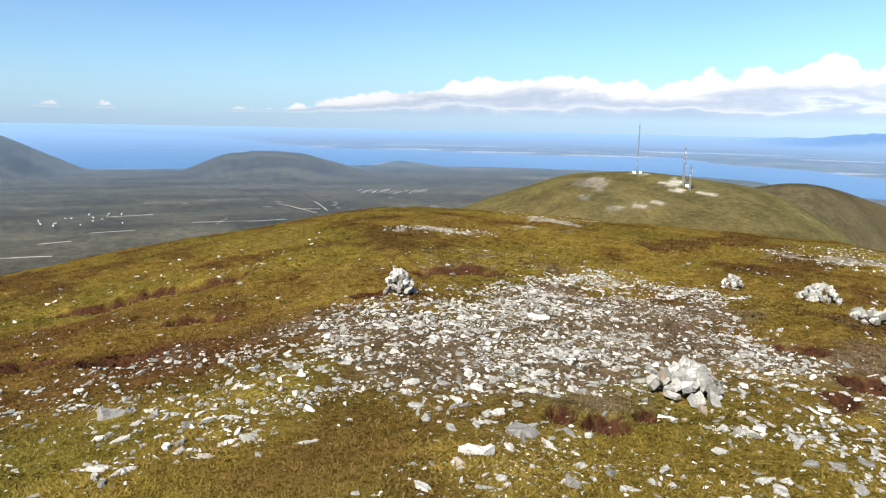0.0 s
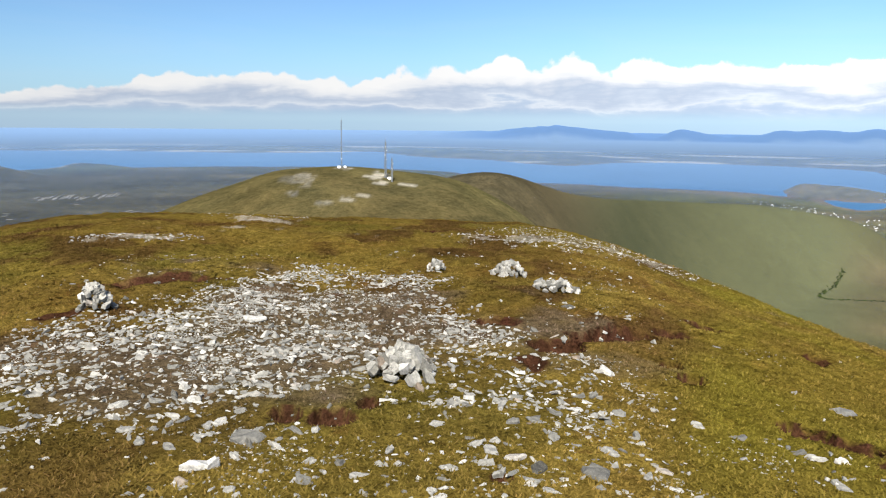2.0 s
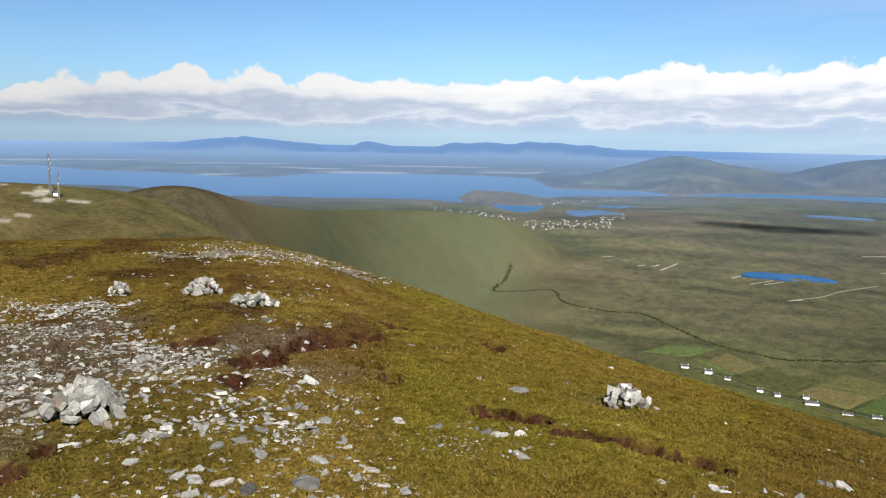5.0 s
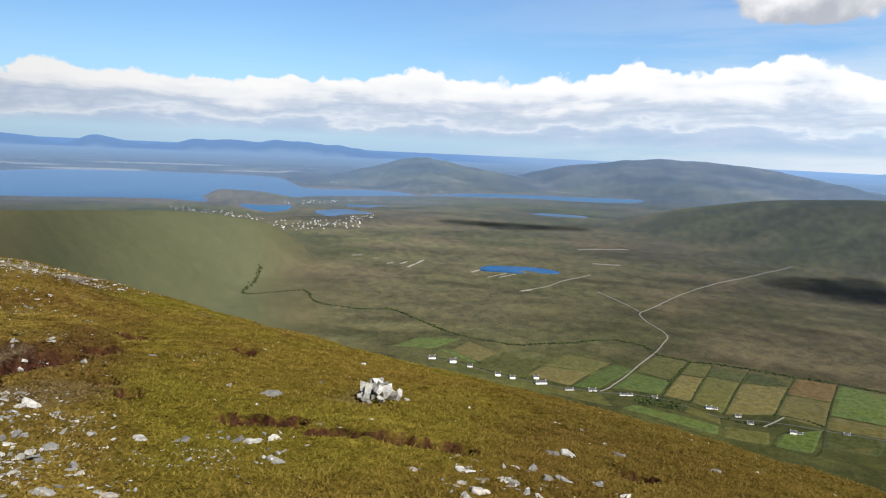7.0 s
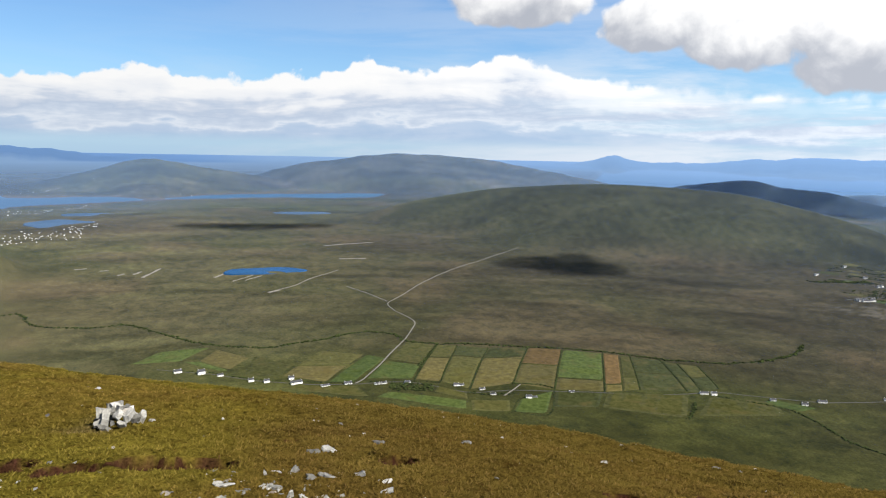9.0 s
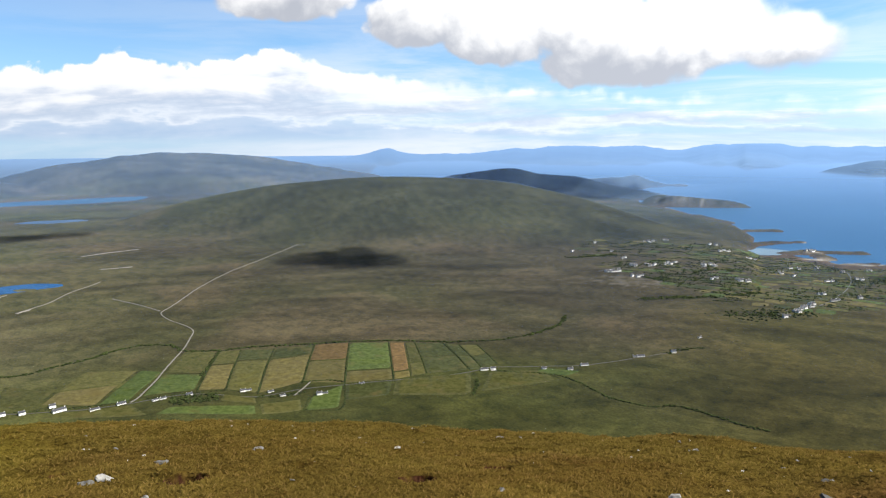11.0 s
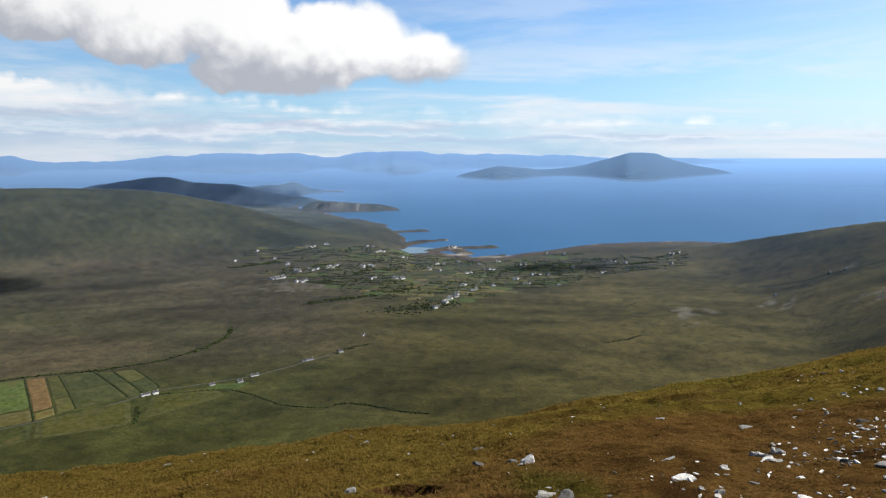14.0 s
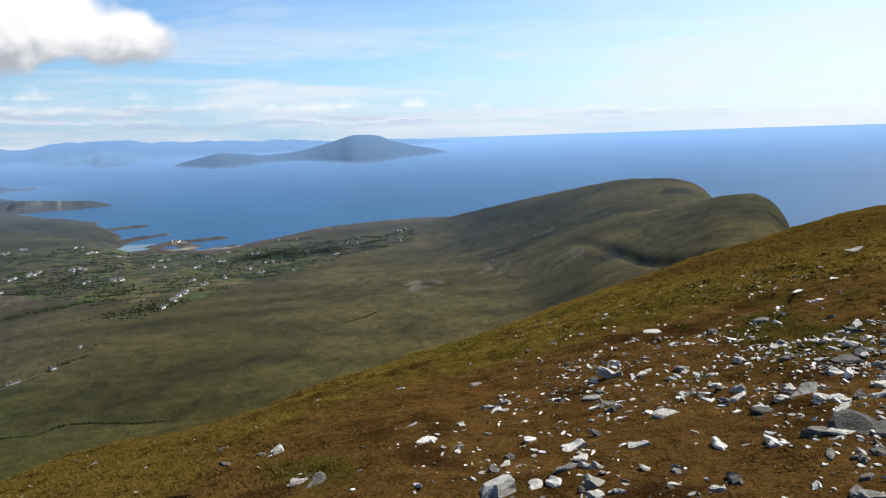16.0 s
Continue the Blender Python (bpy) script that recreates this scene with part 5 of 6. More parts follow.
# ---- the valley: fields, roads, streams, houses ----
def plan(az, r):
    a = np.radians(az)
    return np.stack([np.sin(a) * r, np.cos(a) * r], -1)


def unplan(p):
    return np.degrees(np.arctan2(p[..., 0], p[..., 1])), np.hypot(p[..., 0], p[..., 1])


def drape(p, lift):
    az, r = unplan(p)
    return on_ground(az, r, lift)


def rounded(points, step):
    """A soft line through (bearing, distance) points, as plan points about step metres apart."""
    p = plan(*np.array(points, float).T)
    q = np.concatenate([2 * p[:1] - p[1:2], p, 2 * p[-1:] - p[-2:-1]])
    out = []
    for k in range(1, len(q) - 2):
        n = max(int(np.linalg.norm(q[k + 1] - q[k]) / step), 1)
        t = (np.arange(n) / n)[:, None]
        out.append(0.5 * (2 * q[k] + (q[k + 1] - q[k - 1]) * t + (2 * q[k - 1] - 5 * q[k] + 4 * q[k + 1] - q[k + 2]) * t**2
                          + (3 * q[k] - q[k - 1] - 3 * q[k + 1] + q[k + 2]) * t**3))
    return np.concatenate(out + [q[-2:-1]])


def ribbon_mesh(line, wide, lift, ragged=0.0, seed=1):
    """Vertices and faces of a strip along a line, with a raised middle and sides that reach the ground."""
    d = np.gradient(line, axis=0)
    d /= np.linalg.norm(d, axis=1)[:, None] + 1e-9
    s = np.stack([d[:, 1], -d[:, 0]], -1)
    g = np.random.RandomState(seed)
    w = wide * 0.5 * (1 + ragged * g.uniform(-1, 1, len(line)))[:, None]
    rows = [drape(line - s * w * 1.15, -1.0), drape(line - s * w, lift), drape(line, lift + 0.1), drape(line + s * w, lift), drape(line + s * w * 1.15, -1.0)]
    v = np.stack(rows, 1).reshape(-1, 3)
    f = [(5 * i + k, 5 * i + k + 1, 5 * i + k + 6, 5 * i + k + 5) for i in range(len(line) - 1) for k in range(4)]
    return v, f


def mesh_thing(name, v, f, mat, label, category, group="", kind="", flat=True):
    me = bpy.data.meshes.new(name)
    me.from_pydata(np.asarray(v).tolist(), [], f)
    me.materials.append(mat)
    return tagged(new(name, me), label, category, group, kind)


def road(name, points, wide, label, lift=1.0, mat=None):
    v, f = ribbon_mesh(rounded(points, 12.0), wide, lift, 0.1)
    return mesh_thing(name, v, f, mat or ROADWAY, label, "road", kind="structure")


road("road_1", [(109.1, 1288), (109.77, 1310), (110.94, 1392), (112.22, 1520), (113.08, 1605), (113.65, 1706), (113.84, 1766), (113.38, 1820), (112.2, 1905), (111.64, 1994), (112.26, 2062), (113.17, 2161), (115.18, 2437), (117.72, 2698), (120.3, 3005), (121.95, 3232)],
     2.7, "pale straight bog road climbing across the valley", 0.7)
road("road_2", [(94, 1440), (98, 1375), (100.8, 1330), (104.9, 1292), (109.1, 1283), (113.5, 1287), (118.1, 1246), (121.9, 1266), (126.6, 1284), (131.6, 1299), (135.5, 1340), (137.2, 1372), (141.3, 1388), (144.8, 1410), (148.7, 1480), (151.2, 1533)], 1.9, "narrow grey lane past the farmhouses", 0.4, LANE)
road("road_3", [(111.6, 2020), (110, 2140), (108.4, 2250)], 3.5, "faint grassy track across bog")
road("road_4", [(102.5, 2191), (104.3, 2281), (105.8, 2420), (107.7, 2563)], 3.2, "pale turf track across bog")
road("road_5", [(121.2, 1236), (121.8, 1262), (122.5, 1300)], 2.2, "pale farm drive between fields")
road("road_6", [(145.5, 2500), (148, 2640), (150.4, 2690), (153, 2600), (156, 2480), (159, 2330), (161.6, 2270)], 3.6, "grey village lane", 1.0, LANE)
road("road_10", [(158.5, 1990), (159.7, 2070), (161.2, 2170), (162.4, 2400), (163, 2700), (162.5, 3000), (160.5, 3250)], 3.2, "grey village lane", 1.0, LANE)
road("road_7", [(145, 2910), (148, 2800), (152, 2760), (156, 2850), (159, 3050), (160.5, 3250)], 3.6, "grey village lane", 1.0, LANE)
road("road_8", [(162.4, 2400), (166, 2470), (170, 2700), (174, 2900), (178, 3100)], 3.2, "grey village lane", 1.0, LANE)
road("road_9", [(183.4, 2480), (186, 2440), (188.5, 2420), (190.5, 2400), (193, 2480), (196, 2550)], 3.5, "dark rough track along the hillside", 0.8, SCRUB)


def patch(corners, mat, label, group, lift=0.9, n=13):
    """A field: four corners (bearing, distance) in turn, draped over the ground, its edge let into it."""
    p = plan(*np.array(corners, float).T)
    t = np.linspace(0, 1, n)
    u, w = np.meshgrid(t, t, indexing="ij")
    u, w = u[..., None], w[..., None]
    g = (p[0] * (1 - u) + p[1] * u) * (1 - w) + (p[3] * (1 - u) + p[2] * u) * w
    edge = np.ones((n, n))
    edge[1:-1, 1:-1] = 0
    a, r = unplan(g)
    z = ground_height(a, r) + lift * (1 - edge) - 0.2 * edge
    v = place(a, r, z).reshape(-1, 3)
    f = [(i * n + j, i * n + j + 1, (i + 1) * n + j + 1, (i + 1) * n + j) for i in range(n - 1) for j in range(n - 1)]
    return mesh_thing("field", v, f, mat, label, "field", group)


FIELD_LABELS = ["bright green grazed pasture field", "rough olive pasture field bounded by hedges", "pale yellow mown hay field", "dark rushy green field", "tan dry stubble field"]
# walls and hedges that run from the lane up to the stream: bearing and distance at both ends
BOUNDS = [((113.9, 1304), (115.6, 1560)), ((116.0, 1296), (117.3, 1555)), ((118.4, 1262), (119.8, 1545)), ((121.9, 1300), (122.96, 1560)), ((125.24, 1290), (125.69, 1566)), ((129.2, 1296), (128.85, 1555)),
          ((130.6, 1310), (130.1, 1552)), ((131.9, 1330), (130.95, 1550)), ((135.4, 1352), (133.2, 1548)), ((136.5, 1358), (134.5, 1530)), ((137.6, 1400), (136.0, 1528))]


def between(ends, f):
    (b0, r0), (b1, r1) = ends
    return (b0 + (b1 - b0) * f, r0 + (r1 - r0) * f)


# kinds of the nearer and the farther part of each strip, and where they meet
for (lo, hi), (k0, k1, cut) in zip(zip(BOUNDS, BOUNDS[1:]), [(2, 1, 0.62), (1, 3, 0.70), (2, 3, 0.72), (2, 4, 0.52), (2, 0, 0.24), (2, 4, 0.16), (1, 1, 0.35), (3, 3, 0.5), (3, 3, 0.5), (3, 1, 0.5)]):
    e = 0.05
    for f0, f1, k in ((0.0, cut - 0.008, k0), (cut + 0.008, 1.0, k1)):
        (a0, d0), (a1, d1), (a2, d2), (a3, d3) = between(lo, f0), between(hi, f0), between(hi, f1), between(lo, f1)
        patch([(a0 + e, d0), (a1 - e, d1), (a2 - e, d2), (a3 + e, d3)], PASTURES[k], FIELD_LABELS[k], "fields by the lane")
for corners, k in [([(106.9, 1298), (109.0, 1298), (111.5, 1450), (110.0, 1480)], 0), ([(103.3, 1342), (106.7, 1300), (108.5, 1400), (104.4, 1402)], 2), ([(104.4, 1408), (108.5, 1406), (109.8, 1480), (106.2, 1520)], 1),
                   ([(100.3, 1360), (103.1, 1345), (104.2, 1405), (101.2, 1500)], 1), ([(110.0, 1310), (113.7, 1306), (114.4, 1402), (111.5, 1430)], 0), ([(111.7, 1440), (114.5, 1408), (115.4, 1555), (113.2, 1590)], 1),
                   ([(97.1, 1478), (99.3, 1400), (100.8, 1480), (98.4, 1560)], 2), ([(92.2, 1500), (95.6, 1482), (97.9, 1580), (94.2, 1570)], 0), ([(95.9, 1480), (98.5, 1395), (99.2, 1396), (97.0, 1474)], 0),
                   ([(110.7, 1214), (118.3, 1162), (118.2, 1205), (111.7, 1238)], 0), ([(118.6, 1160), (121.8, 1165), (121.7, 1216), (118.5, 1212)], 1), ([(122.0, 1163), (124.7, 1163), (125.1, 1282), (122.6, 1228)], 0),
                   ([(115.5, 1240), (118.3, 1212), (118.2, 1240), (115.8, 1270)], 1), ([(125.2, 1200), (128.8, 1216), (129.1, 1288), (125.3, 1284)], 3), ([(129.0, 1216), (135.6, 1208), (135.6, 1340), (129.3, 1292)], 1),
                   ([(102.8, 1280), (110.4, 1214), (109.2, 1276), (104.5, 1286)], 1), ([(136.2, 1225), (142.5, 1300), (141.5, 1365), (137.0, 1345)], 1), ([(140.6, 1347), (143.3, 1337), (144.3, 1370), (141.2, 1378)], 0)]:
    patch(corners, PASTURES[k], FIELD_LABELS[k], "fields by the lane")


# patchwork of small fields round the bay village
vr = random.Random(77)
ax = plan(np.array(160.0), np.array(2650.0))
along = plan(np.array(161.5), np.array(1.0))
across = np.array((along[1], -along[0]))
for i in range(-9, 14):
    for j in range(-16, 10):
        c = ax + along * (i * 62 + vr.uniform(-8, 8)) + across * (j * 52 + (i % 2) * 20)
        b, r = unplan(c)
        wide = 0.95 * np.interp(b, [145, 152, 160, 168, 177], [0.15, 0.5, 0.95, 0.7, 0.35])
        near = np.interp(b, [144, 150, 156, 162, 170, 178], [2700, 2350, 1980, 2080, 2500, 2980])
        shore = curve(SHORE, np.array([b]), 1)[0] - 90
        if not (near < r < min(shore, 3300)) or vr.random() > wide * 1.15 or float(ground_height(b, r)) < 6:
            continue
        h, w = vr.uniform(19, 30), vr.uniform(20, 27) * vr.choice((1, 1, 1.8))
        k = vr.choice((0, 1, 1, 1, 2, 3, 3))
        q = [c - along * h - across * w, c - along * h + across * w, c + along * h + across * w, c + along * h - across * w]
        patch([tuple(float(t) for t in unplan(e)) for e in q], PASTURES[k], FIELD_LABELS[k], "small fields round the village", 1.0, 5)


# scrub and hedges: clumps of foliage in rows
def clump_form(seed):
    rg = random.Random(seed)
    bm = bmesh.new()
    bmesh.ops.create_icosphere(bm, subdivisions=1, radius=1.0)
    for v in bm.verts:
        v.co *= rg.uniform(0.65, 1.25)
        v.co.z = v.co.z * 0.75 + 0.35
    v = np.array([p.co for p in bm.verts])
    f = np.array([[q.index for q in t.verts] for t in bm.faces])
    bm.free()
    return v, f


CLUMPS = [clump_form(k) for k in range(6)]


def clumps(name, centres, low, high, label, category, seed, group="", kind=""):
    """Foliage clumps on plan points, as one mesh."""
    rg = np.random.RandomState(seed)
    vs, fs, base = [], [], 0
    az, r = unplan(np.asarray(centres))
    p = on_ground(az, r, 0.0)
    k = fold(r) / r
    for q, kk in zip(p, k):
        v, f = CLUMPS[rg.randint(6)]
        s, a = rg.uniform(low, high) * kk, rg.uniform(0, 6.28)
        c, d = math.cos(a), math.sin(a)
        vs.append(np.stack([v[:, 0] * c - v[:, 1] * d, v[:, 0] * d + v[:, 1] * c, v[:, 2]], -1) * s * (1, 1, rg.uniform(0.6, 1.1)) + q)
        fs.append(f + base)
        base += len(v)
    return mesh_thing(name, np.concatenate(vs), np.concatenate(fs).tolist(), SCRUB, label, category, group, kind)


def hedge(points, spread, low, high, every, seed, label="dark hedge of gorse and willow scrub", name="hedge", thin=0.0):
    g = np.random.RandomState(seed)
    line = rounded(points, every)
    line = line[g.uniform(0, 1, len(line)) > thin]
    return clumps(name, line + g.normal(0, spread, line.shape), low, high, label, "hedge", seed, "hedges and stream scrub")


hedge([(81.8, 2300), (81.3, 2145), (80.5, 2020), (82.5, 2035), (85.2, 2049), (86.1, 1911), (89.7, 1840), (92.4, 1829), (97.0, 1627), (100.7, 1564)], 2.8, 1.2, 3.4, 2.2, 1, "dark scrub along a winding bog stream")
hedge([(100.7, 1564), (102.35, 1557), (104.47, 1586), (106.67, 1612), (108.19, 1652), (110.13, 1672), (112.09, 1647), (113.27, 1583), (115.53, 1566), (117.43, 1568), (120.01, 1569), (123.09, 1566), (125.77, 1572), (128.95, 1566), (132.14, 1559), (133.97, 1552),
       (136.26, 1562), (138.54, 1586), (140.79, 1647), (142.57, 1753), (143.01, 1829)], 2.8, 1.3, 3.6, 1.8, 2, "dark scrub along a winding stream above fields")
hedge([(137.6, 1352), (139.24, 1342), (140.83, 1340), (143.09, 1328), (145.33, 1266), (146.67, 1229), (148.86, 1208), (151.83, 1214), (154.32, 1190), (155.96, 1172), (158.33, 1158)], 1.4, 1.0, 2.8, 1.5, 3, "dark scrub along a hillside stream", "hedge", 0.1)
for (lo, hi), seed in zip(BOUNDS, range(20, 60)):
    if seed != 26:
        hedge([lo, between((lo, hi), 0.5), hi], 0.5, 0.8, 1.9, 1.7, seed, thin=0.15)
hedge([(114.3, 1390), (115.0, 1480), (115.7, 1560)], 2.0, 1.2, 2.8, 2.5, 60)
hedge([(121.9, 1165), (124.9, 1160), (125.2, 1286)], 0.6, 0.7, 1.6, 2.2, 61)
hedge([(121.9, 1165), (122.4, 1222)], 0.6, 0.7, 1.6, 2.2, 62)
hedge([(118.4, 1242), (120.2, 1240), (122.0, 1250)], 2.5, 1.2, 2.8, 1.8, 63, "trees and hedge behind farm gardens")
hedge([(121.9, 1302), (123.5, 1306), (125.2, 1298)], 1.6, 1.3, 2.8, 1.8, 67, "tall dark hedge beside farm drive")
hedge([(126, 1262), (131, 1288), (136, 1330)], 0.8, 0.6, 1.4, 4.0, 64, thin=0.4)
hedge([(128.8, 1216), (132, 1210), (135.7, 1206), (139, 1215)], 0.6, 0.5, 1.1, 2.5, 68, thin=0.3)
hedge([(135.7, 1208), (135.9, 1250), (136.0, 1296)], 1.6, 1.2, 2.8, 2.0, 65)
hedge([(119.4, 1462), (121, 1470), (122.5, 1468)], 0.8, 0.8, 1.8, 2.5, 69)
hedge([(106.8, 1298), (108.4, 1395), (110.0, 1482)], 0.5, 0.4, 1.0, 3.0, 70, thin=0.3)
hedge([(108.8, 1230), (110.2, 1250), (110.9, 1275)], 0.8, 0.6, 1.4, 2.5, 71, thin=0.2)
hedge([(95.5, 1420), (98, 1384), (101, 1334), (105, 1304), (109, 1296)], 1.4, 0.8, 2.2, 2.2, 72, "garden hedges and trees along the lane", thin=0.2)
hedge([(110, 1290), (112, 1294), (115.8, 1290), (117.5, 1275)], 1.4, 0.8, 2.0, 2.2, 73, "garden hedges and trees along the lane", thin=0.3)
hedge([(150.9, 1522), (151.8, 1556), (153.6, 1590)], 5.0, 1.2, 2.8, 1.6, 74, "dark thicket beside an old cottage")
hedge([(172.5, 1637), (173.9, 1685), (175.2, 1713)], 2.0, 1.0, 2.4, 2.0, 66, "dark gorse in a hillside gully")
hedge([(153.4, 1650), (154.6, 1672), (155.9, 1664)], 4.0, 0.8, 2.0, 4.0, 75, "low scrub round an old sheepfold")
ruts = random.Random(41)
hedge([(173.9, 2056), (174.4, 2100), (174.9, 2152)], 1.2, 0.6, 1.6, 2.0, 95, "dark heather edge along a peat hag")
for k in range(14):
    b, r, n = ruts.uniform(152, 186), ruts.uniform(1350, 2050), ruts.uniform(0.8, 2.4)
    hedge([(b, r), (b + n * 0.5, r + 14 * n), (b + n, r + ruts.uniform(20, 34) * n)], 1.0, 0.35, 0.9, 2.2, 100 + k, "dark heather edge along a peat hag", thin=0.3)
for k in range(9):
    b, r = 130.6 + k * 0.62 + ruts.uniform(-0.15, 0.15), 1625 + ruts.uniform(-15, 40)
    hedge([(b + 0.5, r), (b, r + 60), (b - 0.7 - ruts.random() * 0.5, r + 120 + ruts.uniform(-20, 60))], 0.5, 0.35, 0.8, 3.0, 80 + k, "thin line of rushes in an old bog drain", thin=0.25)
wood = np.random.RandomState(5)
clumps("wood", plan(wood.uniform(111.9, 115.4, 170), wood.uniform(1242, 1282, 170)), 1.6, 3.6, "small dark spruce shelter wood beside the lane", "wood", 6, kind="stuff")
vs = np.random.RandomState(8)
cb, cr = vs.uniform(144, 178, 4000), vs.uniform(1950, 3300, 4000)
ok = (cr > np.interp(cb, [144, 150, 156, 162, 170, 178], [2700, 2350, 1980, 2080, 2500, 2980])) & (fbm(*plan(cb, cr).T, 160, 3, 5) > -0.08) & (ground_height(cb, cr) > 5)
# hedge rows follow the lie of the small fields
rows = []
for c in plan(cb[ok], cr[ok])[:1500]:
    n = vs.randint(3, 12)
    d = across if vs.uniform() < 0.75 else along
    rows.append(c + d * (np.arange(n) * 5.0)[:, None] + vs.normal(0, 1.0, (n, 2)))
rows = np.concatenate(rows)
clumps("scrub", rows[ground_height(*unplan(rows)) > 4], 1.3, 3.2, "dark hedgerows and scrub between small village fields", "scrub", 9, kind="stuff")


# shelter belts and thickets about the village
for b0, b1, r0, r1, count in [(143.4, 146.8, 2800, 2915, 240), (149.4, 150.4, 2770, 2800, 60), (152.6, 154.2, 2570, 2680, 110), (155.0, 157.2, 2180, 2250, 120), (148.8, 152.2, 2060, 2140, 150), (151.5, 154.4, 2110, 2165, 130), (155.4, 160.2, 1925, 2060, 300), (174.2, 176.1, 2990, 3070, 160), (163.5, 170, 2680, 3000, 260)]:
    f = wood.uniform(0, 1, count)
    line = plan(b0 + (b1 - b0) * f, r0 + (r1 - r0) * f)
    clumps("wood", line + wood.normal(0, 9, line.shape) * (1.0 if count < 250 else 3.0), 1.6, 3.8, "dark shelter belt of low trees among fields", "wood", int(b0), kind="stuff")


# ---- houses ----
def box(l, w, h, x=0, y=0, z=0):
    bm = bmesh.new()
    bmesh.ops.create_cube(bm, size=1, matrix=pose(x, y, z + h / 2) @ Matrix.Diagonal((l, w, h, 1)))
    return bm


def house(m, l, w, h, pitch, label, group, porch=True):
    """A gabled cottage standing along its own x axis."""
    top = empty("house", m, label, "house", group)
    bm = bmesh.new()
    rise = w / 2 * pitch
    prof = [(-w / 2, -1.5), (w / 2, -1.5), (w / 2, h), (0, h + rise), (-w / 2, h)]
    ends = [[bm.verts.new((x, y, z)) for y, z in prof] for x in (-l / 2, l / 2)]
    bm.faces.new(ends[0][::-1])
    bm.faces.new(ends[1])
    for k in range(5):
        bm.faces.new((ends[0][k], ends[0][(k + 1) % 5], ends[1][(k + 1) % 5], ends[1][k]))
    part("wall", bm, PAINT_WHITE, top)
    bm = bmesh.new()
    for sgn in (-1, 1):
        e = [(sgn * (w / 2 + 0.45), h - 0.45 * pitch), (0, h + rise), (0, h + rise + 0.3), (sgn * (w / 2 + 0.45), h - 0.45 * pitch + 0.3)]
        q = [[bm.verts.new((x, y, z)) for y, z in e] for x in (-l / 2 - 0.3, l / 2 + 0.3)]
        bm.faces.new(q[0])
        bm.faces.new(q[1][::-1])
        for k in range(4):
            bm.faces.new((q[0][k], q[1][k], q[1][(k + 1) % 4], q[0][(k + 1) % 4]))
    bmesh.ops.recalc_face_normals(bm, faces=bm.faces)
    part("roof", bm, SLATE_ROOF, top, "dark grey slate roof")
    for x in (-l * 0.42, l * 0.42):
        part("chimney", box(0.7, 0.9, 1.5, x, 0, h + rise - 0.3), PAINT_WHITE, top)
    for side in (-1, 1):
        for x in (-0.3, 0.3):
            part("window", box(1.3, 0.14, 1.2, x * l, side * (w / 2 + 0.02), h * 0.42), GLASS_DARK, top)
    part("door", box(1.0, 0.16, 2.0, 0, -w / 2 - 0.02, 0), SLATE_ROOF, top)
    if porch:
        part("porch", box(2.6, 1.8, 2.4, l * 0.14, -w / 2 - 0.9, -0.2), PAINT_WHITE, top)
    return top


def house_pose(b, r, turn, lift=0.0):
    k = float(fold(np.array(r)) / r)
    return Matrix.Translation(Vector(on_ground(b, r, lift))) @ Matrix.Rotation(radians(turn), 4, "Z") @ Matrix.Diagonal((k, k, k, 1))


COTTAGE, LONG, FAR = "white gabled farmhouse with dark slate roof by the lane", "long white farmhouse with dark slate roof", "white village house with dark slate roof"
masters = {}


def settle_house(kind, b, r, turn, label, group):
    # fronts look out between the hill and the sun
    turn = 180 - (b + 180 + SUN_BEARING) / 2 + turn * 0.5 + (r > 2000) * 15
    shapes = {"cottage": (14, 7.5, 3.5, 0.78, True), "tall": (13, 8.5, 5.2, 0.78, True), "long": (21, 7.5, 3.5, 0.70, False), "byre": (14, 6, 2.4, 0.75, False)}
    key = (kind, label)
    if key not in masters:
        l, w, h, pitch, porch = shapes[kind]
        masters[key] = house(Matrix.Identity(4), l, w, h, pitch, label, group, porch)
        masters[key].matrix_basis = house_pose(b, r, turn)
    else:
        k = float(fold(np.array(r)) / r) * (0.95 if r > 1900 and b > 120 else 0.74)
        m = Matrix.Translation(Vector(on_ground(b, r))) @ Matrix.Rotation(radians(turn), 4, "Z")
        ob = copy_thing(masters[key], m)
        ob.scale = (k, k, k)


for b, r, kind, turn in [(95.5, 1408, "cottage", -20), (97.2, 1385, "tall", -15), (98.6, 1362, "cottage", -20), (100.9, 1322, "tall", -25), (102.1, 1312, "tall", -20), (104.0, 1322, "tall", -30),
                         (104.4, 1296, "long", -10), (106.7, 1276, "long", -20), (108.5, 1286, "byre", -20), (110.85, 1279, "byre", -10), (111.4, 1282, "byre", -10), (113.3, 1284, "cottage", -20), (117.3, 1278, "cottage", -35), (117.7, 1280, "byre", -35), (119.4, 1263, "byre", -20),
                         (120.3, 1240, "byre", -30), (123.2, 1234, "tall", -40), (123.65, 1238, "byre", -40), (126.6, 1281, "byre", -30), (136.6, 1353, "long", -40), (137.3, 1356, "tall", -40),
                         (141.4, 1371, "cottage", -45), (143.5, 1376, "cottage", -50), (144.6, 1408, "long", -50), (148.9, 1489, "long", -50), (148.5, 1486, "byre", -50), (151.35, 1532, "tall", -55)]:
    settle_house(kind, b, r, turn, LONG if kind == "long" else COTTAGE, "houses along the lane")
hr = random.Random(31)
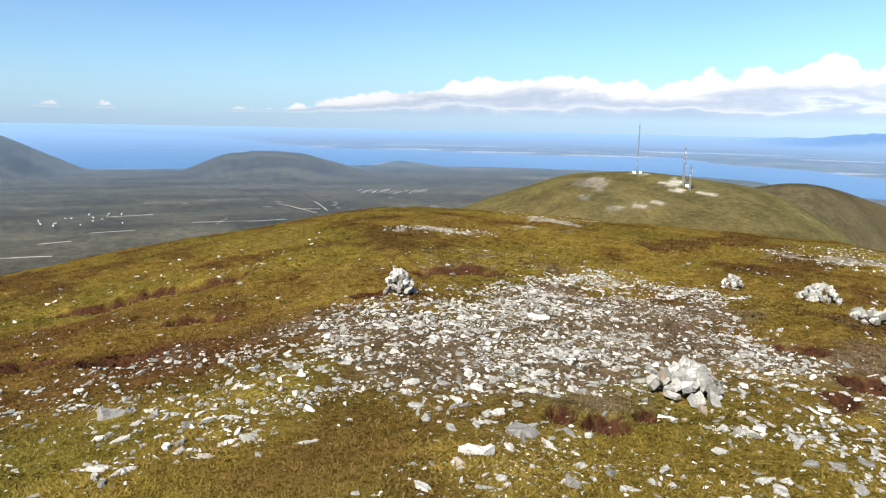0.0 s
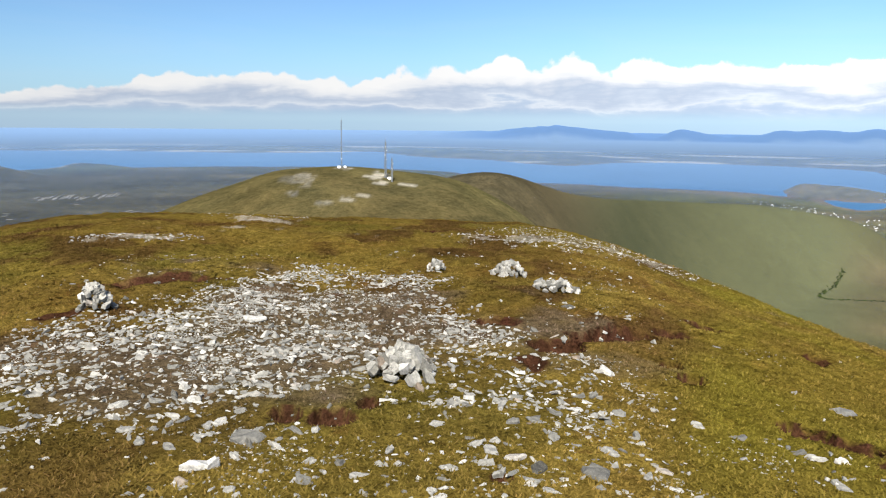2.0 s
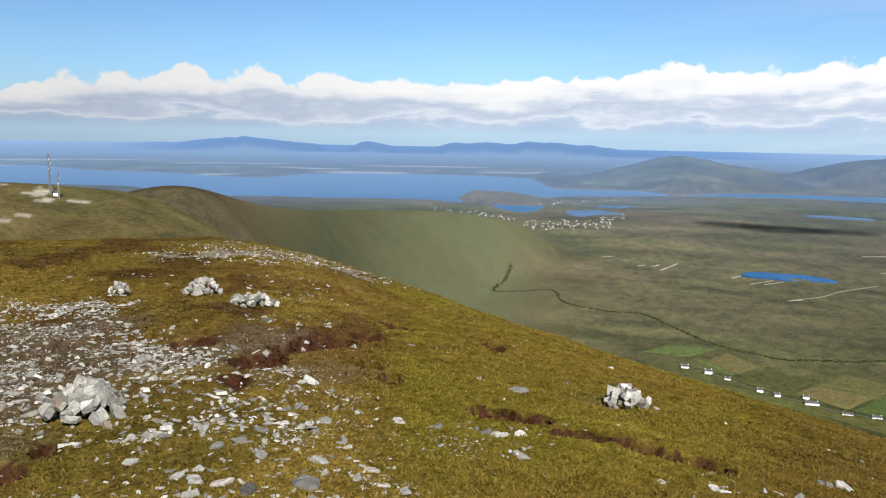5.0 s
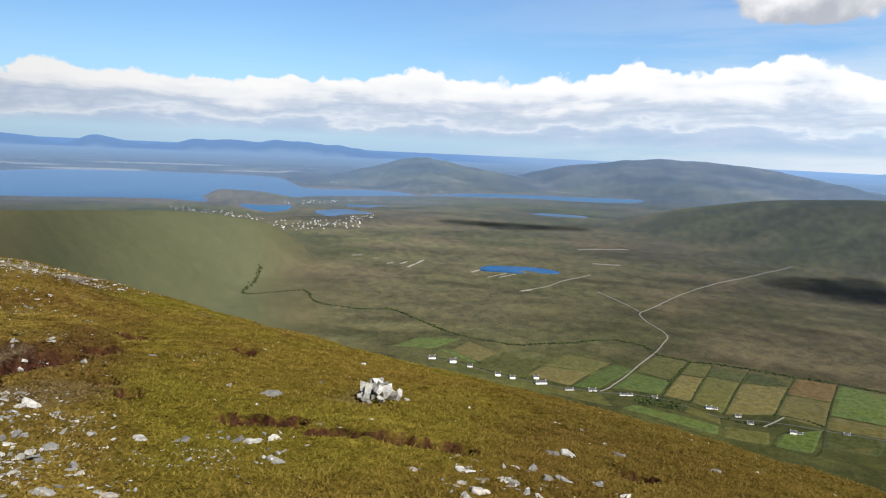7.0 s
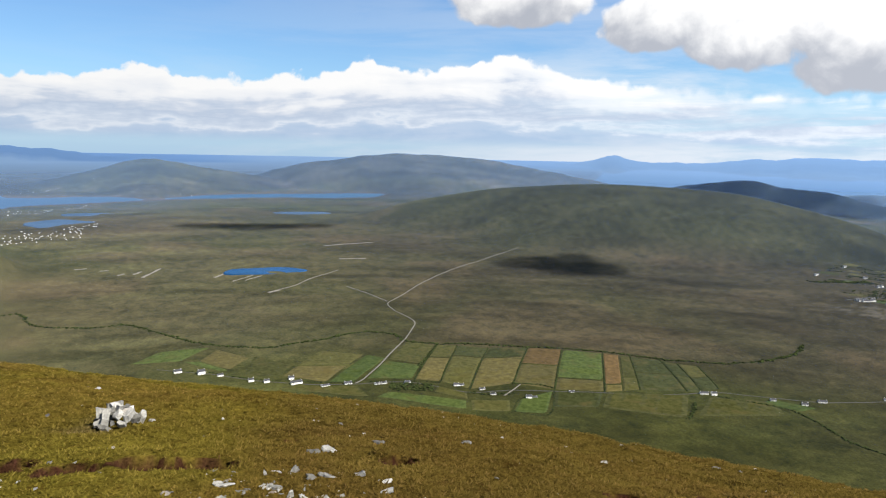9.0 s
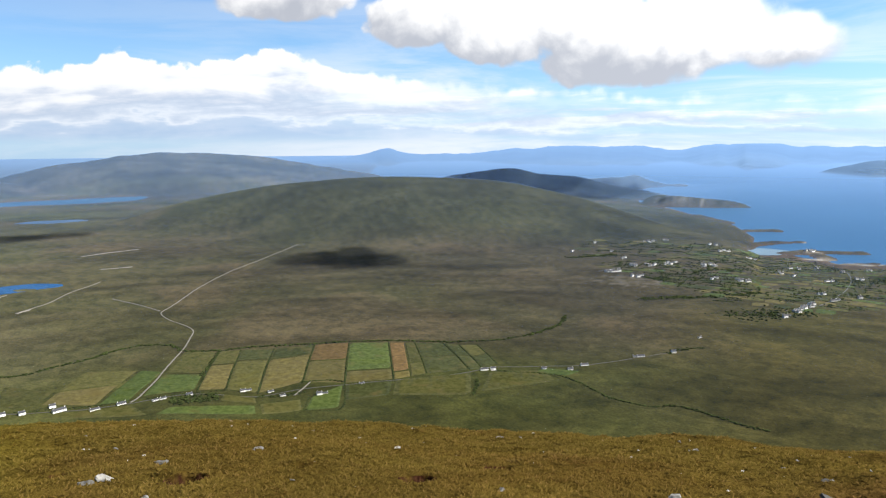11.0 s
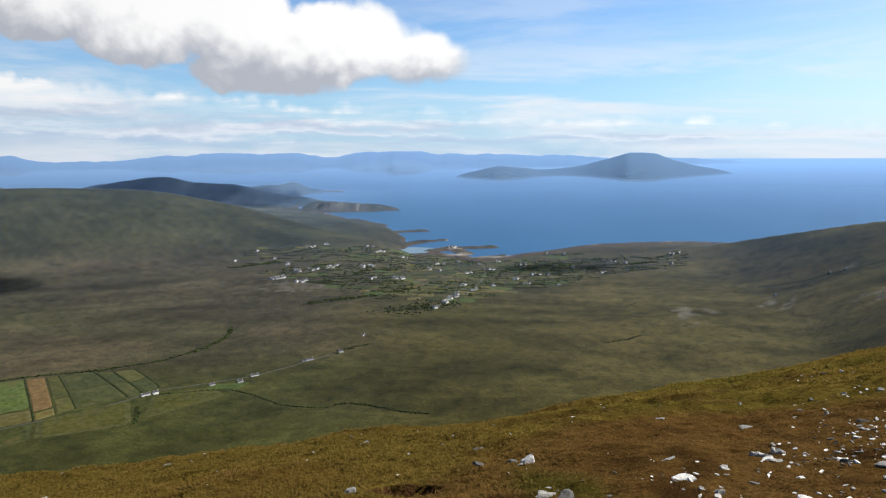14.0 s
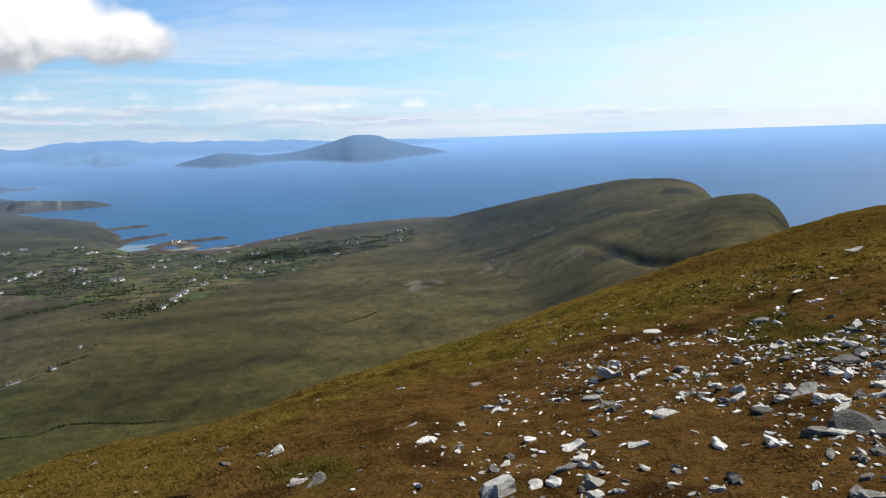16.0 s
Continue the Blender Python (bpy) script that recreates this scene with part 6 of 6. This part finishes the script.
# clusters of the bay village: bearing, distance, number of houses, spread across and along
BAY = [(149.2, 3310, 5, 0.25, 20), (150.5, 3375, 3, 0.2, 12), (153.9, 3311, 2, 0.2, 10), (154.8, 3120, 3, 0.3, 15), (147.1, 2819, 3, 0.3, 10), (148.2, 2655, 6, 0.25, 12), (149.4, 2690, 4, 0.25, 15), (150.7, 2745, 6, 0.4, 20),
       (146.3, 2518, 7, 0.5, 10), (147.3, 2525, 3, 0.3, 10), (148.4, 2428, 3, 0.3, 10), (153.5, 2731, 7, 0.5, 12), (154.0, 2455, 2, 0.2, 10), (156.1, 2445, 6, 0.35, 14), (160.3, 3490, 4, 0.3, 20), (159.2, 2946, 3, 0.4, 15), (159.4, 2710, 1, 0, 0), (161.2, 2353, 2, 0.15, 6)]
BAY += [(162.1, 2278, 3, 0.15, 10), (160.6, 2168, 5, 0.15, 14), (160.1, 2110, 5, 0.2, 14), (159.7, 2060, 4, 0.2, 12), (159.1, 1975, 2, 0.1, 8), (163.5, 2390, 2, 0.1, 8), (165.5, 2545, 3, 0.2, 8), (166.3, 2452, 3, 0.15, 8), (166.9, 2670, 3, 0.3, 15), (168.0, 2661, 1, 0, 0),
        (167.8, 3320, 2, 0.1, 10), (169.1, 3290, 2, 0.2, 20), (170.0, 2930, 2, 0.3, 30), (172.1, 2760, 2, 0.2, 40), (172.6, 3060, 3, 0.4, 15), (173.9, 3018, 1, 0, 0), (177.3, 3280, 3, 0.4, 15), (177.3, 3009, 1, 0, 0), (161.9, 2661, 2, 0.3, 20), (163.4, 2768, 2, 0.2, 15)]
BAY += [(162.8, 2942, 2, 0.3, 20), (161.0, 3005, 2, 0.3, 20), (164.3, 3037, 2, 0.3, 20), (165.9, 2919, 3, 0.3, 20), (156.6, 3080, 2, 0.3, 20), (145.2, 3217, 1, 0, 0), (146.5, 2996, 1, 0, 0), (143.5, 2973, 1, 0, 0), (168.8, 2437, 1, 0, 0), (158.3, 2780, 2, 0.4, 30)]
for b, r, count, db, dr in BAY:
    for k in range(count):
        settle_house(hr.choice(("cottage", "cottage", "tall", "long", "byre")), b + hr.uniform(-1.4, 1.4) * db, r + hr.gauss(0, 1) * dr, hr.uniform(-80, 20), FAR, "houses of the bay village")


def far_villages(places, seed):
    """The houses of villages kilometres away, as one mesh of gabled cottages."""
    rg = random.Random(seed)
    vs, fs, roof = [], [], []
    for b0, b1, r0, r1, count in places:
        for k in range(count):
            f = rg.random()
            b, r = b0 + (b1 - b0) * f, r0 + (r1 - r0) * (rg.random() if b1 - b0 > 8 else f) + rg.gauss(0, 110)
            if float(ground_height(b, r)) < 2.5:
                continue
            m = house_pose(b, r, 180 - (b + 180 + SUN_BEARING) / 2 + rg.uniform(-40, 40))
            l, w, h = rg.uniform(3.8, 6.2), rg.uniform(2.6, 3.2), rg.uniform(1.5, 2.2)
            base = len(vs)
            for x in (-l / 2, l / 2):
                vs += [m @ Vector(q) for q in ((x, -w / 2, -1), (x, w / 2, -1), (x, w / 2, h), (x, 0, h + w * 0.4), (x, -w / 2, h))]
            for q in ((4, 3, 2, 1, 0), (5, 6, 7, 8, 9), (0, 1, 6, 5), (1, 2, 7, 6), (2, 3, 8, 7), (3, 4, 9, 8), (4, 0, 5, 9)):
                fs.append([base + i for i in q])
                roof.append(q in ((2, 3, 8, 7), (3, 4, 9, 8)))
    me = bpy.data.meshes.new("far_houses")
    me.from_pydata(vs, [], fs)
    me.materials.append(PAINT_WHITE)
    me.materials.append(SLATE_ROOF)
    me.polygons.foreach_set("material_index", np.array(roof, dtype=np.int32))
    tagged(new("far_houses", me), "white gabled houses of villages far across the lowland", "houses", kind="stuff")


far_villages([(75.2, 82.0, 4780, 3980, 44), (82.5, 89.5, 3640, 3860, 70), (88.0, 90.5, 3900, 4400, 26), (83.5, 89.8, 5300, 5950, 44), (91.0, 110.0, 6900, 7600, 110), (85, 93, 7700, 9000, 36),
              (8.0, 10.6, 7500, 7900, 20), (31.5, 38.5, 8300, 8700, 24), (0.0, 6.5, 3250, 3500, 18), (104, 110, 7300, 7800, 18), (10, 14, 7300, 7500, 16)], 53)
for b, r in [(184.6, 2330), (188.0, 2440), (189.0, 2430), (153.2, 1670)]:
    settle_house("byre", b, r, 20, "small ruined stone cottage on open hillside", "ruins")


# ---- ponds, cut peat, tidal flat ----
def pool(name, b0, b1, r0, r1, mat, label, seed, category="pond"):
    g = np.random.RandomState(seed)
    t = np.linspace(0, 2 * math.pi, 49)[:-1]
    wob = 1 + 0.10 * np.sin(2 * t + seed) + 0.06 * np.sin(5 * t + 2 * seed)
    b, r = (b0 + b1) / 2 + (b1 - b0) / 2 * np.cos(t) * wob, (r0 + r1) / 2 + (r1 - r0) / 2 * np.sin(t) * wob
    z = 1.0 if mat is SHALLOW else max(0.4, float(np.mean(ground_height(b, r)))) + 2.2
    rings = [place((b0 + b1) / 2 + (b - (b0 + b1) / 2) * s, (r0 + r1) / 2 + (r - (r0 + r1) / 2) * s, z - dz) for s, dz in ((1.02, 6.0), (1.0, 0.0), (0.6, 0.0), (0.02, 0.0))]
    v = np.concatenate(rings)
    f = [(48 * k + i, 48 * k + (i + 1) % 48, 48 * (k + 1) + (i + 1) % 48, 48 * (k + 1) + i) for k in range(3) for i in range(48)]
    return mesh_thing(name, v, f, mat, label, category, kind="structure")


pool("water_pond", 99.2, 104.9, 2500, 2650, LAKE, "deep blue bog pond", 1)
pool("water_lough", 103.0, 107.0, 4850, 5050, PALE_LAKE, "blue lough beside far road", 2)
pool("water_lagoon", 86.0, 90.4, 4150, 4700, PALE_LAKE, "blue lagoon among village houses", 3)
pool("water_inlet", 88.0, 92.0, 5050, 5250, PALE_LAKE, "narrow blue inlet", 4)
pool("water_north_lough", -9.0, -2.6, 5650, 5850, PALE_LAKE, "dark blue lough below hill", 5)
pool("water_tidal", 155.2, 159.2, 3345, 3560, SHALLOW, "pale shallow water over tidal sand", 6)


def cuttings():
    """Bleached strips of cut peat on the bog, one mesh."""
    g = np.random.RandomState(12)
    vs, fs, base = [], [], 0
    runs = [(98.3, 2490, 99.2, 2560, 7), (99.6, 2390, 101.2, 2500, 6), (100.6, 2400, 101.8, 2480, 5), (102.3, 2180, 103.2, 2215, 7), (106.6, 3217, 110.4, 3363, 7), (107.8, 2850, 109.9, 2853, 9), (93.2, 2540, 94.5, 2700, 9),
            (92.6, 2600, 93.2, 2660, 6), (91.6, 2580, 92.0, 2620, 6), (88.8, 2750, 89.6, 2760, 7), (90.4, 2690, 91, 2705, 5), (16.8, 3800, 19.7, 3420, 8), (19.6, 3900, 20.6, 3480, 8), (18.2, 3560, 20.0, 3560, 6),
            (10.5, 3130, 17.5, 3180, 6), (13.0, 3230, 12.2, 3080, 6), (3.5, 2950, 6.5, 2980, 10), (-4, 2520, 1.0, 2500, 16), (0.2, 2760, 2.3, 2790, 10), (4.6, 3400, 7.8, 3430, 12)]
    for k in range(20):
        b, r = 23.0 + k * 0.16 + g.uniform(-0.1, 0.1), 4400 + g.uniform(-60, 140)
        runs.append((b, r, b + 0.35, r + 170 + g.uniform(-60, 60), 7))
    for k in range(10):
        b, r = 26.6 + k * 0.17, 4400 + g.uniform(-40, 160)
        runs.append((b, r, b + 0.3, r + 200, 6))
    for k in range(16):
        b, r = g.uniform(7, 30), g.uniform(3300, 4200)
        runs.append((b, r, b + g.uniform(0.2, 0.7), r + g.uniform(-40, 60), 5))
    for k, (b0, r0, b1, r1, w) in enumerate(runs):
        n = 8
        t = np.linspace(0, 1, n)
        line = plan(b0 + (b1 - b0) * t, r0 + (r1 - r0) * t) + g.normal(0, 1.2, (n, 2))
        v, f = ribbon_mesh(line, w * (0.6 if b0 < 40 else 0.85), 1.2, 0.5, k)
        vs.append(v)
        fs += [tuple(i + base for i in q) for q in f]
        base += len(v)
    mesh_thing("peat_cuttings", np.concatenate(vs), fs, BARE_PEAT, "bleached strips of cut peat across brown bog", "peat", kind="stuff")


cuttings()


# ---- fair-weather clouds overhead, whose shade falls on the valley ----
def cloud(b, r, z, wide, deep, seed, mat=CLOUD):
    """A flat heap cloud floating where its shade falls on the ground at bearing b, distance r."""
    rg = random.Random(seed)
    at = Vector(on_ground(b, r))
    way = toward(SUN_BEARING, SUN_HEIGHT, 1.0) - Vector((0, 0, EYE))
    c = at + way * ((z - at.z) / way.z)
    bm = bmesh.new()
    for f, q in ((-0.6, 0.62), (0.0, 0.85), (0.62, 0.55)):
        s = deep * q
        m = Matrix.Translation((f * wide, rg.gauss(0, 0.12) * deep, rg.uniform(0, 0.2) * deep)) @ Matrix.Diagonal((wide * 0.55, s, s * 0.35, 1))
        bmesh.ops.create_icosphere(bm, subdivisions=4, radius=1.0, matrix=m)
    for v in bm.verts:
        v.co += Vector(noise.noise_vector(v.co * (2.6 / deep))) * deep * 0.2 + Vector(noise.noise_vector(v.co * (7.0 / deep))) * deep * 0.07
    ob = part("cloud", bm, mat)
    ob.matrix_world = Matrix.Translation(c) @ Matrix.Rotation(radians(-b), 4, "Z")
    tagged(ob, "white fair-weather heap cloud drifting over the valley", "cloud", "clouds overhead", kind="structure")


cloud(125.8, 2760, 3600, 170, 150, 1, THIN_CLOUD)
cloud(140.0, 7200, 3900, 520, 330, 3)
cloud(101.5, 4050, 3600, 260, 70, 2, THIN_CLOUD)
cloud(168.5, 2850, 3600, 150, 70, 5)
